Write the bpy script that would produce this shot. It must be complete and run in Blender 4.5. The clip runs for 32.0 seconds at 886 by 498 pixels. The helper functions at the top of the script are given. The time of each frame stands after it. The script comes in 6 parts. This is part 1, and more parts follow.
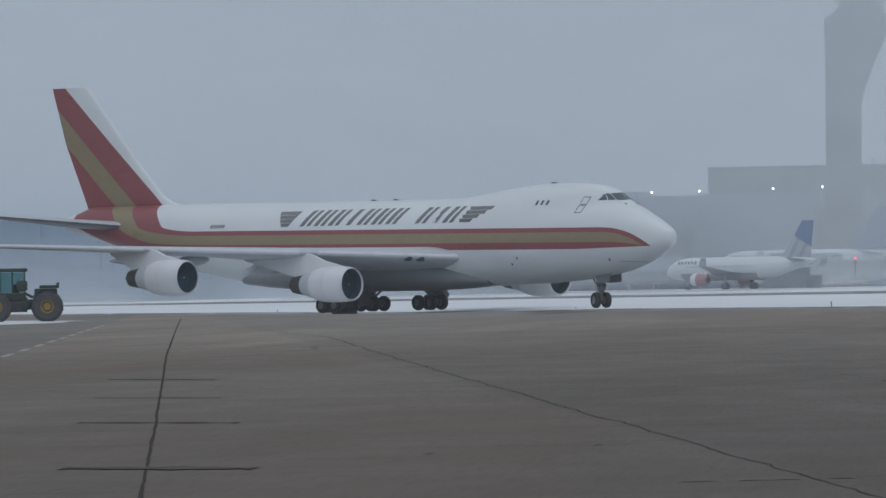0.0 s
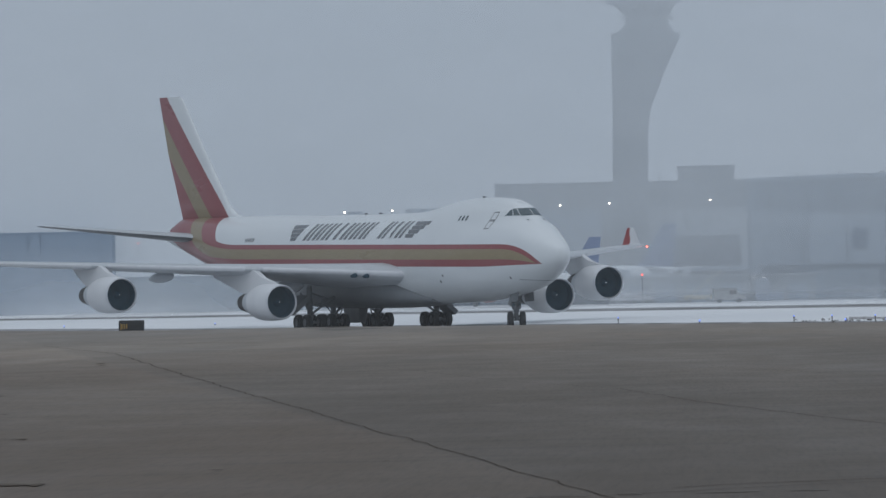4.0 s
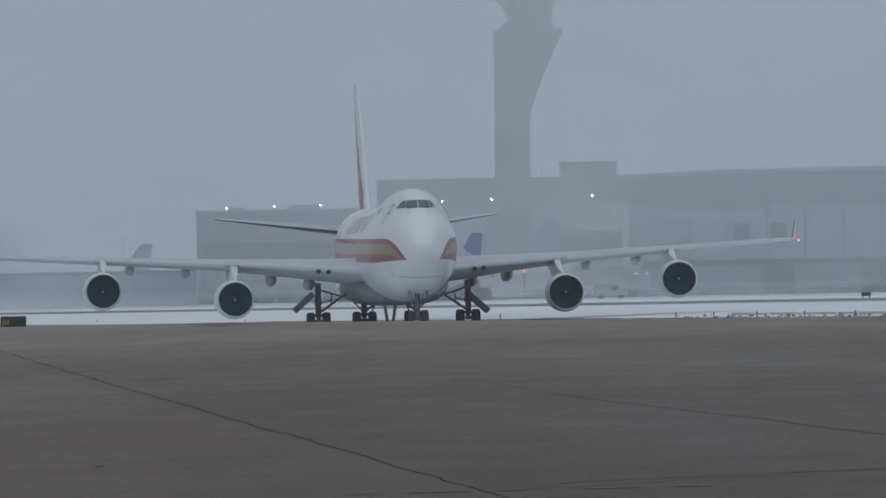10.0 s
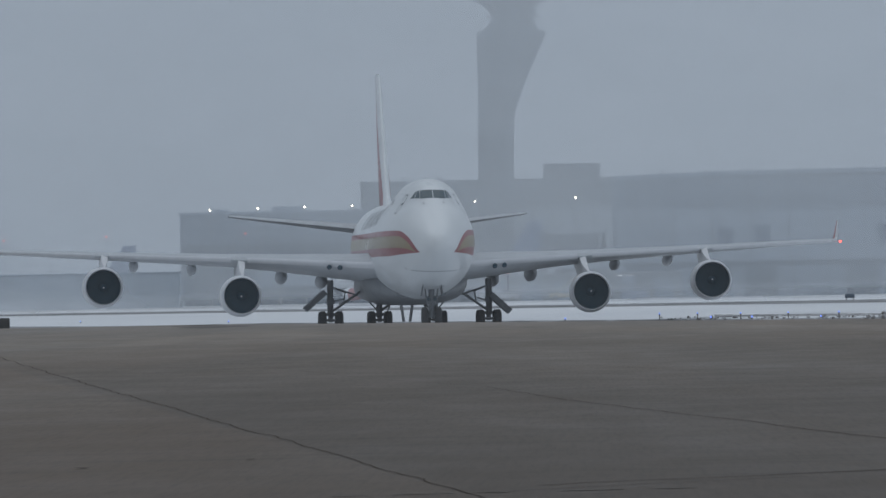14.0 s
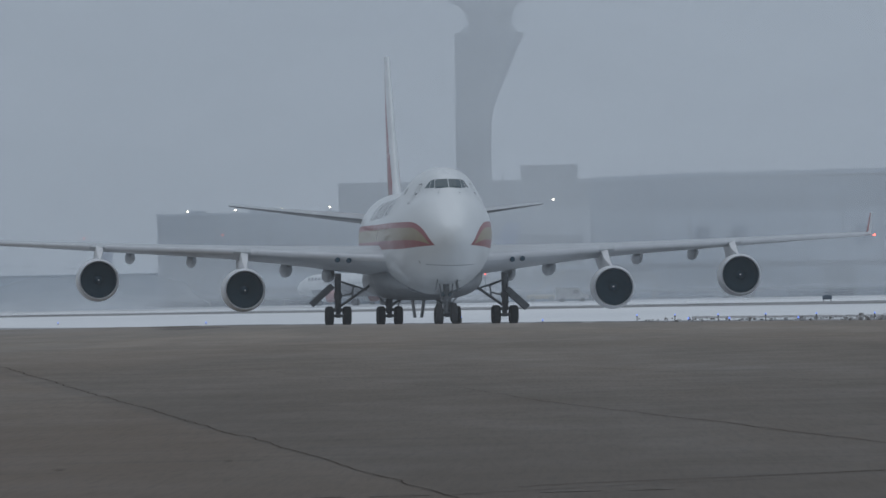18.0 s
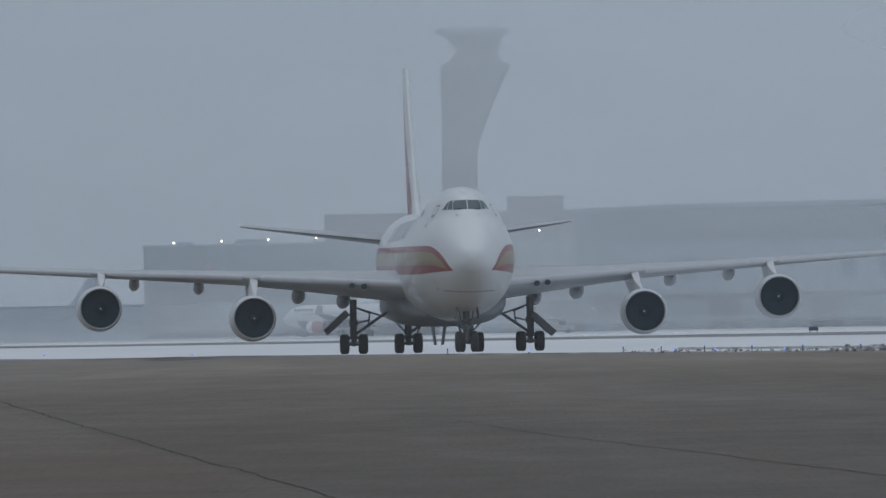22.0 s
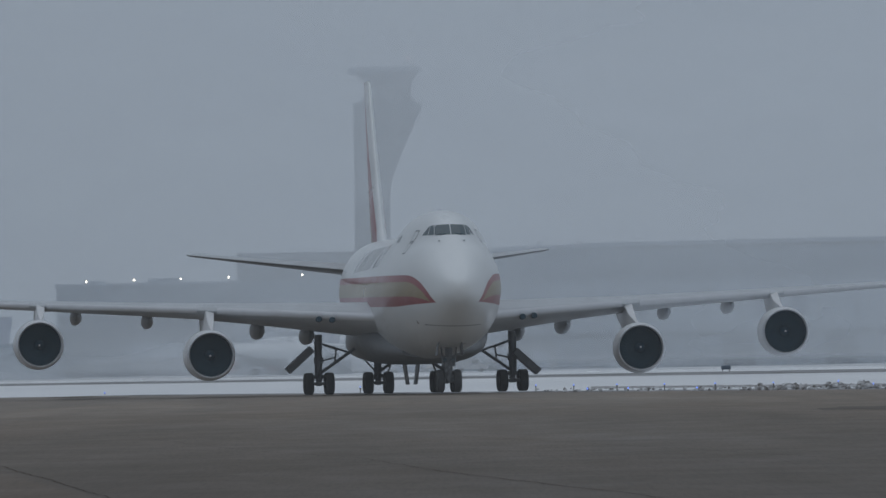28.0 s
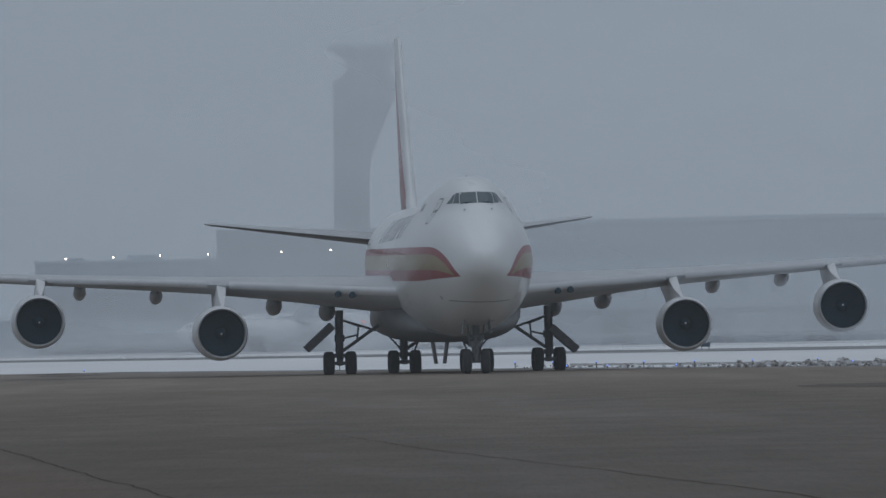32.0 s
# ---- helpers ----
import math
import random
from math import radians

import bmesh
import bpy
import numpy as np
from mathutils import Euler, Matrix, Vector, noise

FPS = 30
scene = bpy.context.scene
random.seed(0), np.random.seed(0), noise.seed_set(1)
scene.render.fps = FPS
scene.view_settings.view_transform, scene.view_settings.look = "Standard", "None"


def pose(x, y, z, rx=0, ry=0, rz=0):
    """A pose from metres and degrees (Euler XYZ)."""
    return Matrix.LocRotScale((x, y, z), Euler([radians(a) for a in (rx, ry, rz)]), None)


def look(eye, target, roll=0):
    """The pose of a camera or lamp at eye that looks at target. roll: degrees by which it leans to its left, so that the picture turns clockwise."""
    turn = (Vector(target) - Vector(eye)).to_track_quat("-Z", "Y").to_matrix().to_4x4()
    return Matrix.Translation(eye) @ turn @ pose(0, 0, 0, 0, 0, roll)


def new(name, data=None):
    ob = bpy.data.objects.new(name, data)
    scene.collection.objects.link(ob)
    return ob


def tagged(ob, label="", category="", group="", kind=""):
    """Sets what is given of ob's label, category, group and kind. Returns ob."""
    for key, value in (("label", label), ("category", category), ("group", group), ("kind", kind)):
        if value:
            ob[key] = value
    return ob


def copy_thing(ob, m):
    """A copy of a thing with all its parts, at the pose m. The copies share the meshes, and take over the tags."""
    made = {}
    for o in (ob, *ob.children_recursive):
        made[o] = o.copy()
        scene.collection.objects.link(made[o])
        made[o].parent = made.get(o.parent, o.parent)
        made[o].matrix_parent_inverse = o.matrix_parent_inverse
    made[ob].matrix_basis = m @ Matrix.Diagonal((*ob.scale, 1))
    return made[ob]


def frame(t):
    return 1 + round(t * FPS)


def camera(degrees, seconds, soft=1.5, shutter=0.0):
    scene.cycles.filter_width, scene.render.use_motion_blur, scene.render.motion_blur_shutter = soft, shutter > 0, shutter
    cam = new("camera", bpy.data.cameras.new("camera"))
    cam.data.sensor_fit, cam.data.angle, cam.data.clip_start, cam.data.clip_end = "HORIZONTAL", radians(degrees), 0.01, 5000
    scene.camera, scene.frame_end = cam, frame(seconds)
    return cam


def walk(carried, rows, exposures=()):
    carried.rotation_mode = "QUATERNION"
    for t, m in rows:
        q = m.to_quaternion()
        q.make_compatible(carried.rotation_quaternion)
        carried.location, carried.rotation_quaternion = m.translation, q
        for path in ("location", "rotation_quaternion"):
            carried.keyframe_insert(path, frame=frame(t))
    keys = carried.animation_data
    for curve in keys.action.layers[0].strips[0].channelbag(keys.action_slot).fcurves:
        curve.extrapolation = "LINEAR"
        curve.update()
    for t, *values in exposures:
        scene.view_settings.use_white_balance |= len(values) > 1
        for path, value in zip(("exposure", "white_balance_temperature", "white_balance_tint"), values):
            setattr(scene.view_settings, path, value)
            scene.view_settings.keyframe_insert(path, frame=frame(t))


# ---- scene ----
# ---------------------------------------------------------------- camera
EYE = Vector((0, 0, 1.764))
ROLL = -1.088
# seconds, turn to the right of north, tilt upwards (degrees)
CAM = [
    (0.0, -3.6121, 0.2555),
    (0.5, -3.4160, 0.2413),
    (1.0, -3.2782, 0.2504),
    (1.5, -3.0872, 0.2605),
    (2.0, -2.8152, 0.2589),
    (2.5, -2.5677, 0.2544),
    (3.0, -2.3754, 0.2747),
    (3.5, -2.2168, 0.3139),
    (5.5, -1.8700, 0.3795),
    (6.0, -1.8551, 0.3683),
    (6.5, -1.8552, 0.3582),
    (7.0, -1.8200, 0.3611),
    (7.5, -1.7058, 0.3733),
    (8.0, -1.5283, 0.3639),
    (8.5, -1.3717, 0.3551),
    (9.0, -1.2794, 0.3407),
    (9.5, -1.2404, 0.3168),
    (10.0, -1.2435, 0.3007),
    (10.5, -1.2314, 0.3128),
    (11.0, -1.2063, 0.3243),
    (11.5, -1.1690, 0.3372),
    (12.0, -1.1439, 0.3288),
    (12.5, -1.1469, 0.3204),
    (13.0, -1.1619, 0.3180),
    (13.5, -1.1465, 0.3185),
    (14.0, -1.1261, 0.3122),
    (14.5, -1.0953, 0.3201),
    (16.5, -0.9195, 0.3353),
    (17.0, -0.8786, 0.3075),
    (17.5, -0.9034, 0.3124),
    (18.0, -0.9651, 0.3196),
    (18.5, -1.0330, 0.3271),
    (19.0, -1.0697, 0.3610),
    (19.5, -1.0767, 0.4146),
    (20.0, -1.0247, 0.4404),
    (20.5, -0.9547, 0.4452),
    (21.0, -0.9127, 0.4797),
    (21.5, -0.9009, 0.5246),
    (22.0, -0.8623, 0.5406),
    (22.5, -0.8001, 0.5393),
    (23.0, -0.7064, 0.5601),
    (23.5, -0.6257, 0.5957),
    (24.0, -0.5346, 0.6148),
    (24.5, -0.4519, 0.6151),
    (25.0, -0.3404, 0.6377),
    (25.5, -0.2189, 0.7091),
    (27.5, -0.2259, 0.8234),
    (28.0, -0.2321, 0.8078),
    (28.5, -0.2327, 0.8105),
    (29.0, -0.1944, 0.8143),
    (29.5, -0.1275, 0.7973),
    (30.0, -0.1100, 0.7689),
    (30.5, -0.1338, 0.7573),
    (31.0, -0.1606, 0.7084),
    (31.5, -0.1417, 0.6691),
    (32.0, -0.0874, 0.6417),
]
# seconds, x, y, height of the nose wheels' contact, bank, pitch, heading of the freighter
TAXI = [
    (0.0, -27.19, 625.89, -0.29, 0.29, 0.00, -40.21),
    (0.5, -25.30, 622.63, -0.33, 0.29, 0.01, -42.42),
    (1.0, -23.53, 619.36, -0.37, 0.29, 0.03, -44.68),
    (1.5, -21.89, 616.11, -0.41, 0.29, 0.06, -47.12),
    (2.0, -20.45, 612.87, -0.45, 0.28, 0.08, -49.69),
    (2.5, -19.21, 609.67, -0.49, 0.29, 0.11, -52.35),
    (3.0, -18.14, 606.53, -0.53, 0.30, 0.14, -55.03),
    (3.5, -17.22, 603.49, -0.58, 0.31, 0.14, -57.77),
    (5.5, -15.37, 595.42, -0.78, 0.67, 0.19, -69.45),
    (6.0, -15.34, 593.13, -0.82, 0.71, 0.21, -72.23),
    (6.5, -15.13, 589.43, -0.84, 0.62, 0.17, -74.54),
    (7.0, -15.04, 585.62, -0.85, 0.53, 0.15, -76.71),
    (7.5, -15.03, 581.70, -0.86, 0.44, 0.12, -78.75),
    (8.0, -14.91, 578.24, -0.85, 0.41, 0.09, -80.32),
    (8.5, -14.78, 574.70, -0.86, 0.36, 0.04, -81.70),
    (9.0, -14.60, 571.08, -0.87, 0.32, -0.01, -82.86),
    (9.5, -14.40, 567.43, -0.84, 0.26, -0.08, -83.76),
    (10.0, -14.12, 563.73, -0.79, 0.19, -0.15, -84.32),
    (10.5, -13.76, 559.98, -0.76, 0.11, -0.22, -84.61),
    (11.0, -13.37, 556.17, -0.72, 0.03, -0.31, -84.70),
    (11.5, -13.00, 552.30, -0.65, -0.05, -0.38, -84.70),
    (12.0, -12.67, 548.38, -0.59, -0.13, -0.45, -84.72),
    (12.5, -12.33, 544.44, -0.55, -0.20, -0.52, -84.87),
    (13.0, -11.96, 540.45, -0.52, -0.26, -0.58, -85.09),
    (13.5, -11.69, 536.47, -0.47, -0.32, -0.60, -85.11),
    (14.0, -11.31, 532.48, -0.41, -0.36, -0.61, -85.13),
    (14.5, -10.93, 528.78, -0.37, -0.38, -0.62, -85.18),
    (16.5, -9.37, 514.12, -0.17, -0.56, -0.62, -84.87),
    (17.0, -9.01, 510.57, -0.13, -0.58, -0.57, -84.92),
    (17.5, -8.66, 507.03, -0.09, -0.60, -0.51, -85.01),
    (18.0, -8.35, 503.50, -0.05, -0.61, -0.47, -85.12),
    (18.5, -8.04, 499.96, -0.02, -0.61, -0.42, -85.23),
    (19.0, -7.72, 496.41, -0.01, -0.58, -0.39, -85.35),
    (19.5, -7.41, 492.86, 0.03, -0.51, -0.35, -85.43),
    (20.0, -7.13, 489.28, 0.05, -0.42, -0.30, -85.51),
    (20.5, -6.81, 485.69, 0.04, -0.32, -0.28, -85.58),
    (21.0, -6.49, 482.08, 0.06, -0.22, -0.25, -85.61),
    (21.5, -6.19, 478.45, 0.10, -0.12, -0.22, -85.62),
    (22.0, -5.84, 474.79, 0.11, -0.02, -0.21, -85.62),
    (22.5, -5.54, 471.11, 0.10, 0.07, -0.20, -85.57),
    (23.0, -5.23, 467.40, 0.11, 0.13, -0.19, -85.49),
    (23.5, -4.85, 463.65, 0.11, 0.15, -0.19, -85.45),
    (24.0, -4.45, 459.90, 0.13, 0.13, -0.18, -85.41),
    (24.5, -4.09, 456.00, 0.14, 0.12, -0.18, -85.35),
    (25.0, -3.70, 452.12, 0.13, 0.10, -0.18, -85.30),
    (25.5, -3.34, 448.26, 0.13, 0.08, -0.18, -85.19),
    (27.5, -1.90, 433.95, 0.11, -0.04, -0.21, -85.17),
    (28.0, -1.55, 429.97, 0.12, -0.04, -0.20, -85.27),
    (28.5, -1.21, 425.89, 0.13, -0.02, -0.19, -85.40),
    (29.0, -0.93, 421.74, 0.13, 0.00, -0.18, -85.53),
    (29.5, -0.61, 417.57, 0.13, 0.03, -0.17, -85.66),
    (30.0, -0.28, 413.40, 0.13, 0.05, -0.15, -85.78),
    (30.5, -0.02, 409.31, 0.12, 0.06, -0.13, -85.88),
    (31.0, 0.27, 405.26, 0.09, 0.07, -0.11, -85.97),
    (31.5, 0.56, 401.23, 0.05, 0.08, -0.10, -86.05),
    (32.0, 0.94, 397.23, 0.00, 0.10, -0.08, -86.12),
]


def aim(yaw, pitch):
    a, e = radians(yaw), radians(pitch)
    way = Vector((math.sin(a) * math.cos(e), math.cos(a) * math.cos(e), math.sin(e)))
    return look(EYE, EYE + way, ROLL)


cam = camera(6.334, 32.0, soft=1.5)
walk(cam, [(t, aim(yaw, pitch)) for t, yaw, pitch in CAM],
     exposures=[(0, -0.08), (6, -0.15), (12, -0.26), (19, -0.25), (24, -0.35), (28, -0.47), (32, -0.50)])

# ---------------------------------------------------------------- light
# An overcast, foggy winter day: a dull sky and one very wide, weak sun high behind the cloud.
world = bpy.data.worlds.new("overcast")
world.use_nodes = True
scene.world = world
wn, wl = world.node_tree.nodes, world.node_tree.links
wn.clear()
sky = wn.new("ShaderNodeTexSky")
sky.sky_type, sky.sun_disc = "NISHITA", False
sky.sun_elevation, sky.sun_rotation = radians(58), radians(160)
sky.air_density, sky.dust_density, sky.ozone_density = 1.0, 6.0, 1.0
cloud = wn.new("ShaderNodeMix")
cloud.data_type = "RGBA"
cloud.inputs["Factor"].default_value = 0.97
cloud.inputs["B"].default_value = (3.02, 3.60, 4.36, 1)
wl.new(sky.outputs[0], cloud.inputs["A"])
bg = wn.new("ShaderNodeBackground")
bg.inputs["Strength"].default_value = 0.1
wl.new(cloud.outputs["Result"], bg.inputs["Color"])
wo = wn.new("ShaderNodeOutputWorld")
wl.new(bg.outputs[0], wo.inputs["Surface"])

sun = new("sun", bpy.data.lights.new("sun", "SUN"))
sun.data.energy, sun.data.angle, sun.data.color = 0.78, radians(120), (0.985, 0.99, 1.0)
sun.matrix_basis = look((0, -30, 90), (0, 0, 0))


# ---------------------------------------------------------------- materials
class Ex:
    """A number in a shader graph, with arithmetic."""

    def __init__(self, tree, out):
        self.tree, self.out = tree, out

    def op(self, kind, *others):
        n = self.tree.nodes.new("ShaderNodeMath")
        n.operation = kind
        for i, o in enumerate((self, *others)):
            if isinstance(o, Ex):
                self.tree.links.new(o.out, n.inputs[i])
            else:
                n.inputs[i].default_value = o
        return Ex(self.tree, n.outputs[0])

    def __add__(self, o):
        return self.op("ADD", o)

    def __sub__(self, o):
        return self.op("SUBTRACT", o)

    def __mul__(self, o):
        return self.op("MULTIPLY", o)

    def __truediv__(self, o):
        return self.op("DIVIDE", o)

    def gt(self, o):
        return self.op("GREATER_THAN", o)

    def lt(self, o):
        return self.op("LESS_THAN", o)

    def mx(self, o):
        return self.op("MAXIMUM", o)

    def mn(self, o):
        return self.op("MINIMUM", o)

    def pw(self, o):
        return self.op("POWER", o)

    def ramp(self, a, b, lo=0.0, hi=1.0):
        n = self.tree.nodes.new("ShaderNodeMapRange")
        self.tree.links.new(self.out, n.inputs["Value"])
        for key, val in (("From Min", a), ("From Max", b), ("To Min", lo), ("To Max", hi)):
            n.inputs[key].default_value = val
        return Ex(self.tree, n.outputs["Result"])


class Mat:
    """A node material under construction."""

    def __init__(self, name, rough=0.6, metal=0.0, spec=0.5):
        self.m = bpy.data.materials.new(name)
        self.m.use_nodes = True
        self.t = self.m.node_tree
        self.p = self.t.nodes["Principled BSDF"]
        self.p.inputs["Roughness"].default_value = rough
        self.p.inputs["Metallic"].default_value = metal
        self.p.inputs["Specular IOR Level"].default_value = spec
        self.tc = self.t.nodes.new("ShaderNodeTexCoord")

    def xyz(self):
        s = self.t.nodes.new("ShaderNodeSeparateXYZ")
        self.t.links.new(self.tc.outputs["Object"], s.inputs[0])
        return [Ex(self.t, o) for o in s.outputs]

    def noise(self, scale, detail=4.0, stretch=(1, 1, 1), rough=0.55):
        mp = self.t.nodes.new("ShaderNodeMapping")
        mp.inputs["Scale"].default_value = stretch
        self.t.links.new(self.tc.outputs["Object"], mp.inputs["Vector"])
        n = self.t.nodes.new("ShaderNodeTexNoise")
        n.inputs["Scale"].default_value, n.inputs["Detail"].default_value = scale, detail
        n.inputs["Roughness"].default_value = rough
        self.t.links.new(mp.outputs[0], n.inputs["Vector"])
        return Ex(self.t, n.outputs["Fac"])

    def mix(self, fac, a, b, mode="MIX"):
        n = self.t.nodes.new("ShaderNodeMix")
        n.data_type, n.blend_type = "RGBA", mode
        for key, val in (("Factor", fac), ("A", a), ("B", b)):
            if isinstance(val, Ex):
                self.t.links.new(val.out, n.inputs[key])
            elif isinstance(val, bpy.types.NodeSocket):
                self.t.links.new(val, n.inputs[key])
            elif key == "Factor":
                n.inputs[key].default_value = val
            else:
                n.inputs[key].default_value = (*val[:3], 1)
        return n.outputs["Result"]

    def color(self, c):
        if isinstance(c, bpy.types.NodeSocket):
            self.t.links.new(c, self.p.inputs["Base Color"])
        else:
            self.p.inputs["Base Color"].default_value = (*c, 1)
        return self

    def rough(self, e):
        self.t.links.new(e.out, self.p.inputs["Roughness"])
        return self

    def bump(self, e, strength=0.3, dist=0.02):
        b = self.t.nodes.new("ShaderNodeBump")
        b.inputs["Strength"].default_value, b.inputs["Distance"].default_value = strength, dist
        self.t.links.new(e.out, b.inputs["Height"])
        self.t.links.new(b.outputs[0], self.p.inputs["Normal"])
        return self


def plain(name, c, rough=0.6, metal=0.0, scale=3.0, vary=0.25, bump=0.0, spec=0.5):
    """Paint, metal or rubber with faint grime at two scales."""
    m = Mat(name, rough, metal, spec)
    n = m.noise(scale, 5) * 0.6 + m.noise(scale * 9, 3) * 0.4
    dark = [k * (1 - vary) for k in c]
    m.color(m.mix(n.ramp(0.3, 0.7), dark, c))
    m.rough(n.ramp(0.3, 0.7, min(1, rough + 0.12), max(0.02, rough - 0.08)))
    if bump:
        m.bump(n, 0.3, bump)
    return m.m


def glow(name, c, power):
    m = Mat(name, 0.4)
    m.color(c)
    m.p.inputs["Emission Color"].default_value = (*c, 1)
    m.p.inputs["Emission Strength"].default_value = power
    return m.m


# ---------------------------------------------------------------- mesh helpers
def link(name, bm, mats, parent=None, label="", smooth=False, auto=None):
    """Links a bmesh as one mesh object; the parent's space is kept."""
    me = bpy.data.meshes.new(name)
    bmesh.ops.recalc_face_normals(bm, faces=bm.faces)
    if smooth:
        for fc in bm.faces:
            fc.smooth = True
        if auto is not None:
            for ed in bm.edges:
                if len(ed.link_faces) == 2 and ed.calc_face_angle(0) > radians(auto):
                    ed.smooth = False
    bm.to_mesh(me)
    bm.free()
    for m in (mats if isinstance(mats, (list, tuple)) else [mats]):
        me.materials.append(m)
    ob = new(name, me)
    if parent:
        ob.parent = parent
    if label:
        ob["label"] = label
    return ob


def part(name, bm, mats, parent, label="", smooth=True, auto=35):
    return link(name, bm, mats, parent, label, smooth, auto)


def empty(name, m, label, category, group="", kind=""):
    e = new(name)
    e.matrix_basis = m
    return tagged(e, label, category, group, kind)


def box(bm, x0, x1, y0, y1, z0, z1, bevel=0.0, m=None):
    vs = [Vector((x, y, z)) for x in (x0, x1) for y in (y0, y1) for z in (z0, z1)]
    if m:
        vs = [m @ v for v in vs]
    vs = [bm.verts.new(v) for v in vs]
    fs = [bm.faces.new([vs[i] for i in q]) for q in ((0, 1, 3, 2), (4, 6, 7, 5), (0, 4, 5, 1), (2, 3, 7, 6), (0, 2, 6, 4), (1, 5, 7, 3))]
    if bevel:
        es = {e for f in fs for e in f.edges}
        bmesh.ops.bevel(bm, geom=list(es), offset=bevel, segments=2, affect="EDGES", profile=0.5)
    return fs


def boxed(*a, **k):
    bm = bmesh.new()
    box(bm, *a, **k)
    return bm


def loft(bm, rings, caps=True, closed=True):
    """A skin over rings with equal numbers of points."""
    rows = [[bm.verts.new(p) for p in r] for r in rings]
    n = len(rows[0])
    for a, b in zip(rows, rows[1:]):
        for i in range(n if closed else n - 1):
            j = (i + 1) % n
            bm.faces.new((a[i], a[j], b[j], b[i]))
    if caps and closed:
        bm.faces.new(rows[0][::-1])
        bm.faces.new(rows[-1])
    return rows


def tube(bm, p0, p1, r0, r1=None, n=12, caps=True):
    p0, p1 = Vector(p0), Vector(p1)
    r1 = r0 if r1 is None else r1
    q = (p1 - p0).to_track_quat("Z", "Y")
    rings = []
    for p, r in ((p0, r0), (p1, r1)):
        rings.append([p + q @ Vector((r * math.cos(a), r * math.sin(a), 0)) for a in (2 * math.pi * i / n for i in range(n))])
    loft(bm, rings, caps)
    return bm


def tubes(*segs, n=12):
    bm = bmesh.new()
    for s in segs:
        tube(bm, *s, n=n)
    return bm


def lathe(profile, n=32, axis="X", centre=(0, 0, 0), closed=False):
    """Turns (along, radius) round an axis."""
    bm = bmesh.new()
    c = Vector(centre)
    rings = []
    for a, r in profile:
        ring = []
        for i in range(n):
            t = 2 * math.pi * i / n
            u, w = r * math.cos(t), r * math.sin(t)
            ring.append(c + Vector({"X": (a, u, w), "Y": (u, a, w), "Z": (u, w, a)}[axis]))
        rings.append(ring)
    if closed:
        rings.append(rings[0])
    loft(bm, rings, caps=False)
    bmesh.ops.remove_doubles(bm, verts=bm.verts, dist=1e-4)
    return bm


def lerp(a, b, k):
    return a + (b - a) * k


def table(rows, x):
    """Smooth interpolation in rows sorted by falling first column."""
    xs = [r[0] for r in rows]
    if x >= xs[0]:
        return rows[0][1:]
    if x <= xs[-1]:
        return rows[-1][1:]
    i = next(k for k in range(len(xs) - 1) if x >= xs[k + 1])
    h = xs[i + 1] - xs[i]
    t = (x - xs[i]) / h

    def slope(k, c):
        if k == 0 or k == len(rows) - 1:
            a, b = (0, 1) if k == 0 else (k - 1, k)
            return (rows[b][c] - rows[a][c]) / (xs[b] - xs[a])
        a = (rows[k][c] - rows[k - 1][c]) / (xs[k] - xs[k - 1])
        b = (rows[k + 1][c] - rows[k][c]) / (xs[k + 1] - xs[k])
        return 0 if a * b <= 0 else 2 * a * b / (a + b)

    out = []
    for c in range(1, len(rows[0])):
        p, q, m, n = rows[i][c], rows[i + 1][c], slope(i, c) * h, slope(i + 1, c) * h
        out.append((2 * t**3 - 3 * t**2 + 1) * p + (t**3 - 2 * t**2 + t) * m + (3 * t**2 - 2 * t**3) * q + (t**3 - t**2) * n)
    return tuple(out)


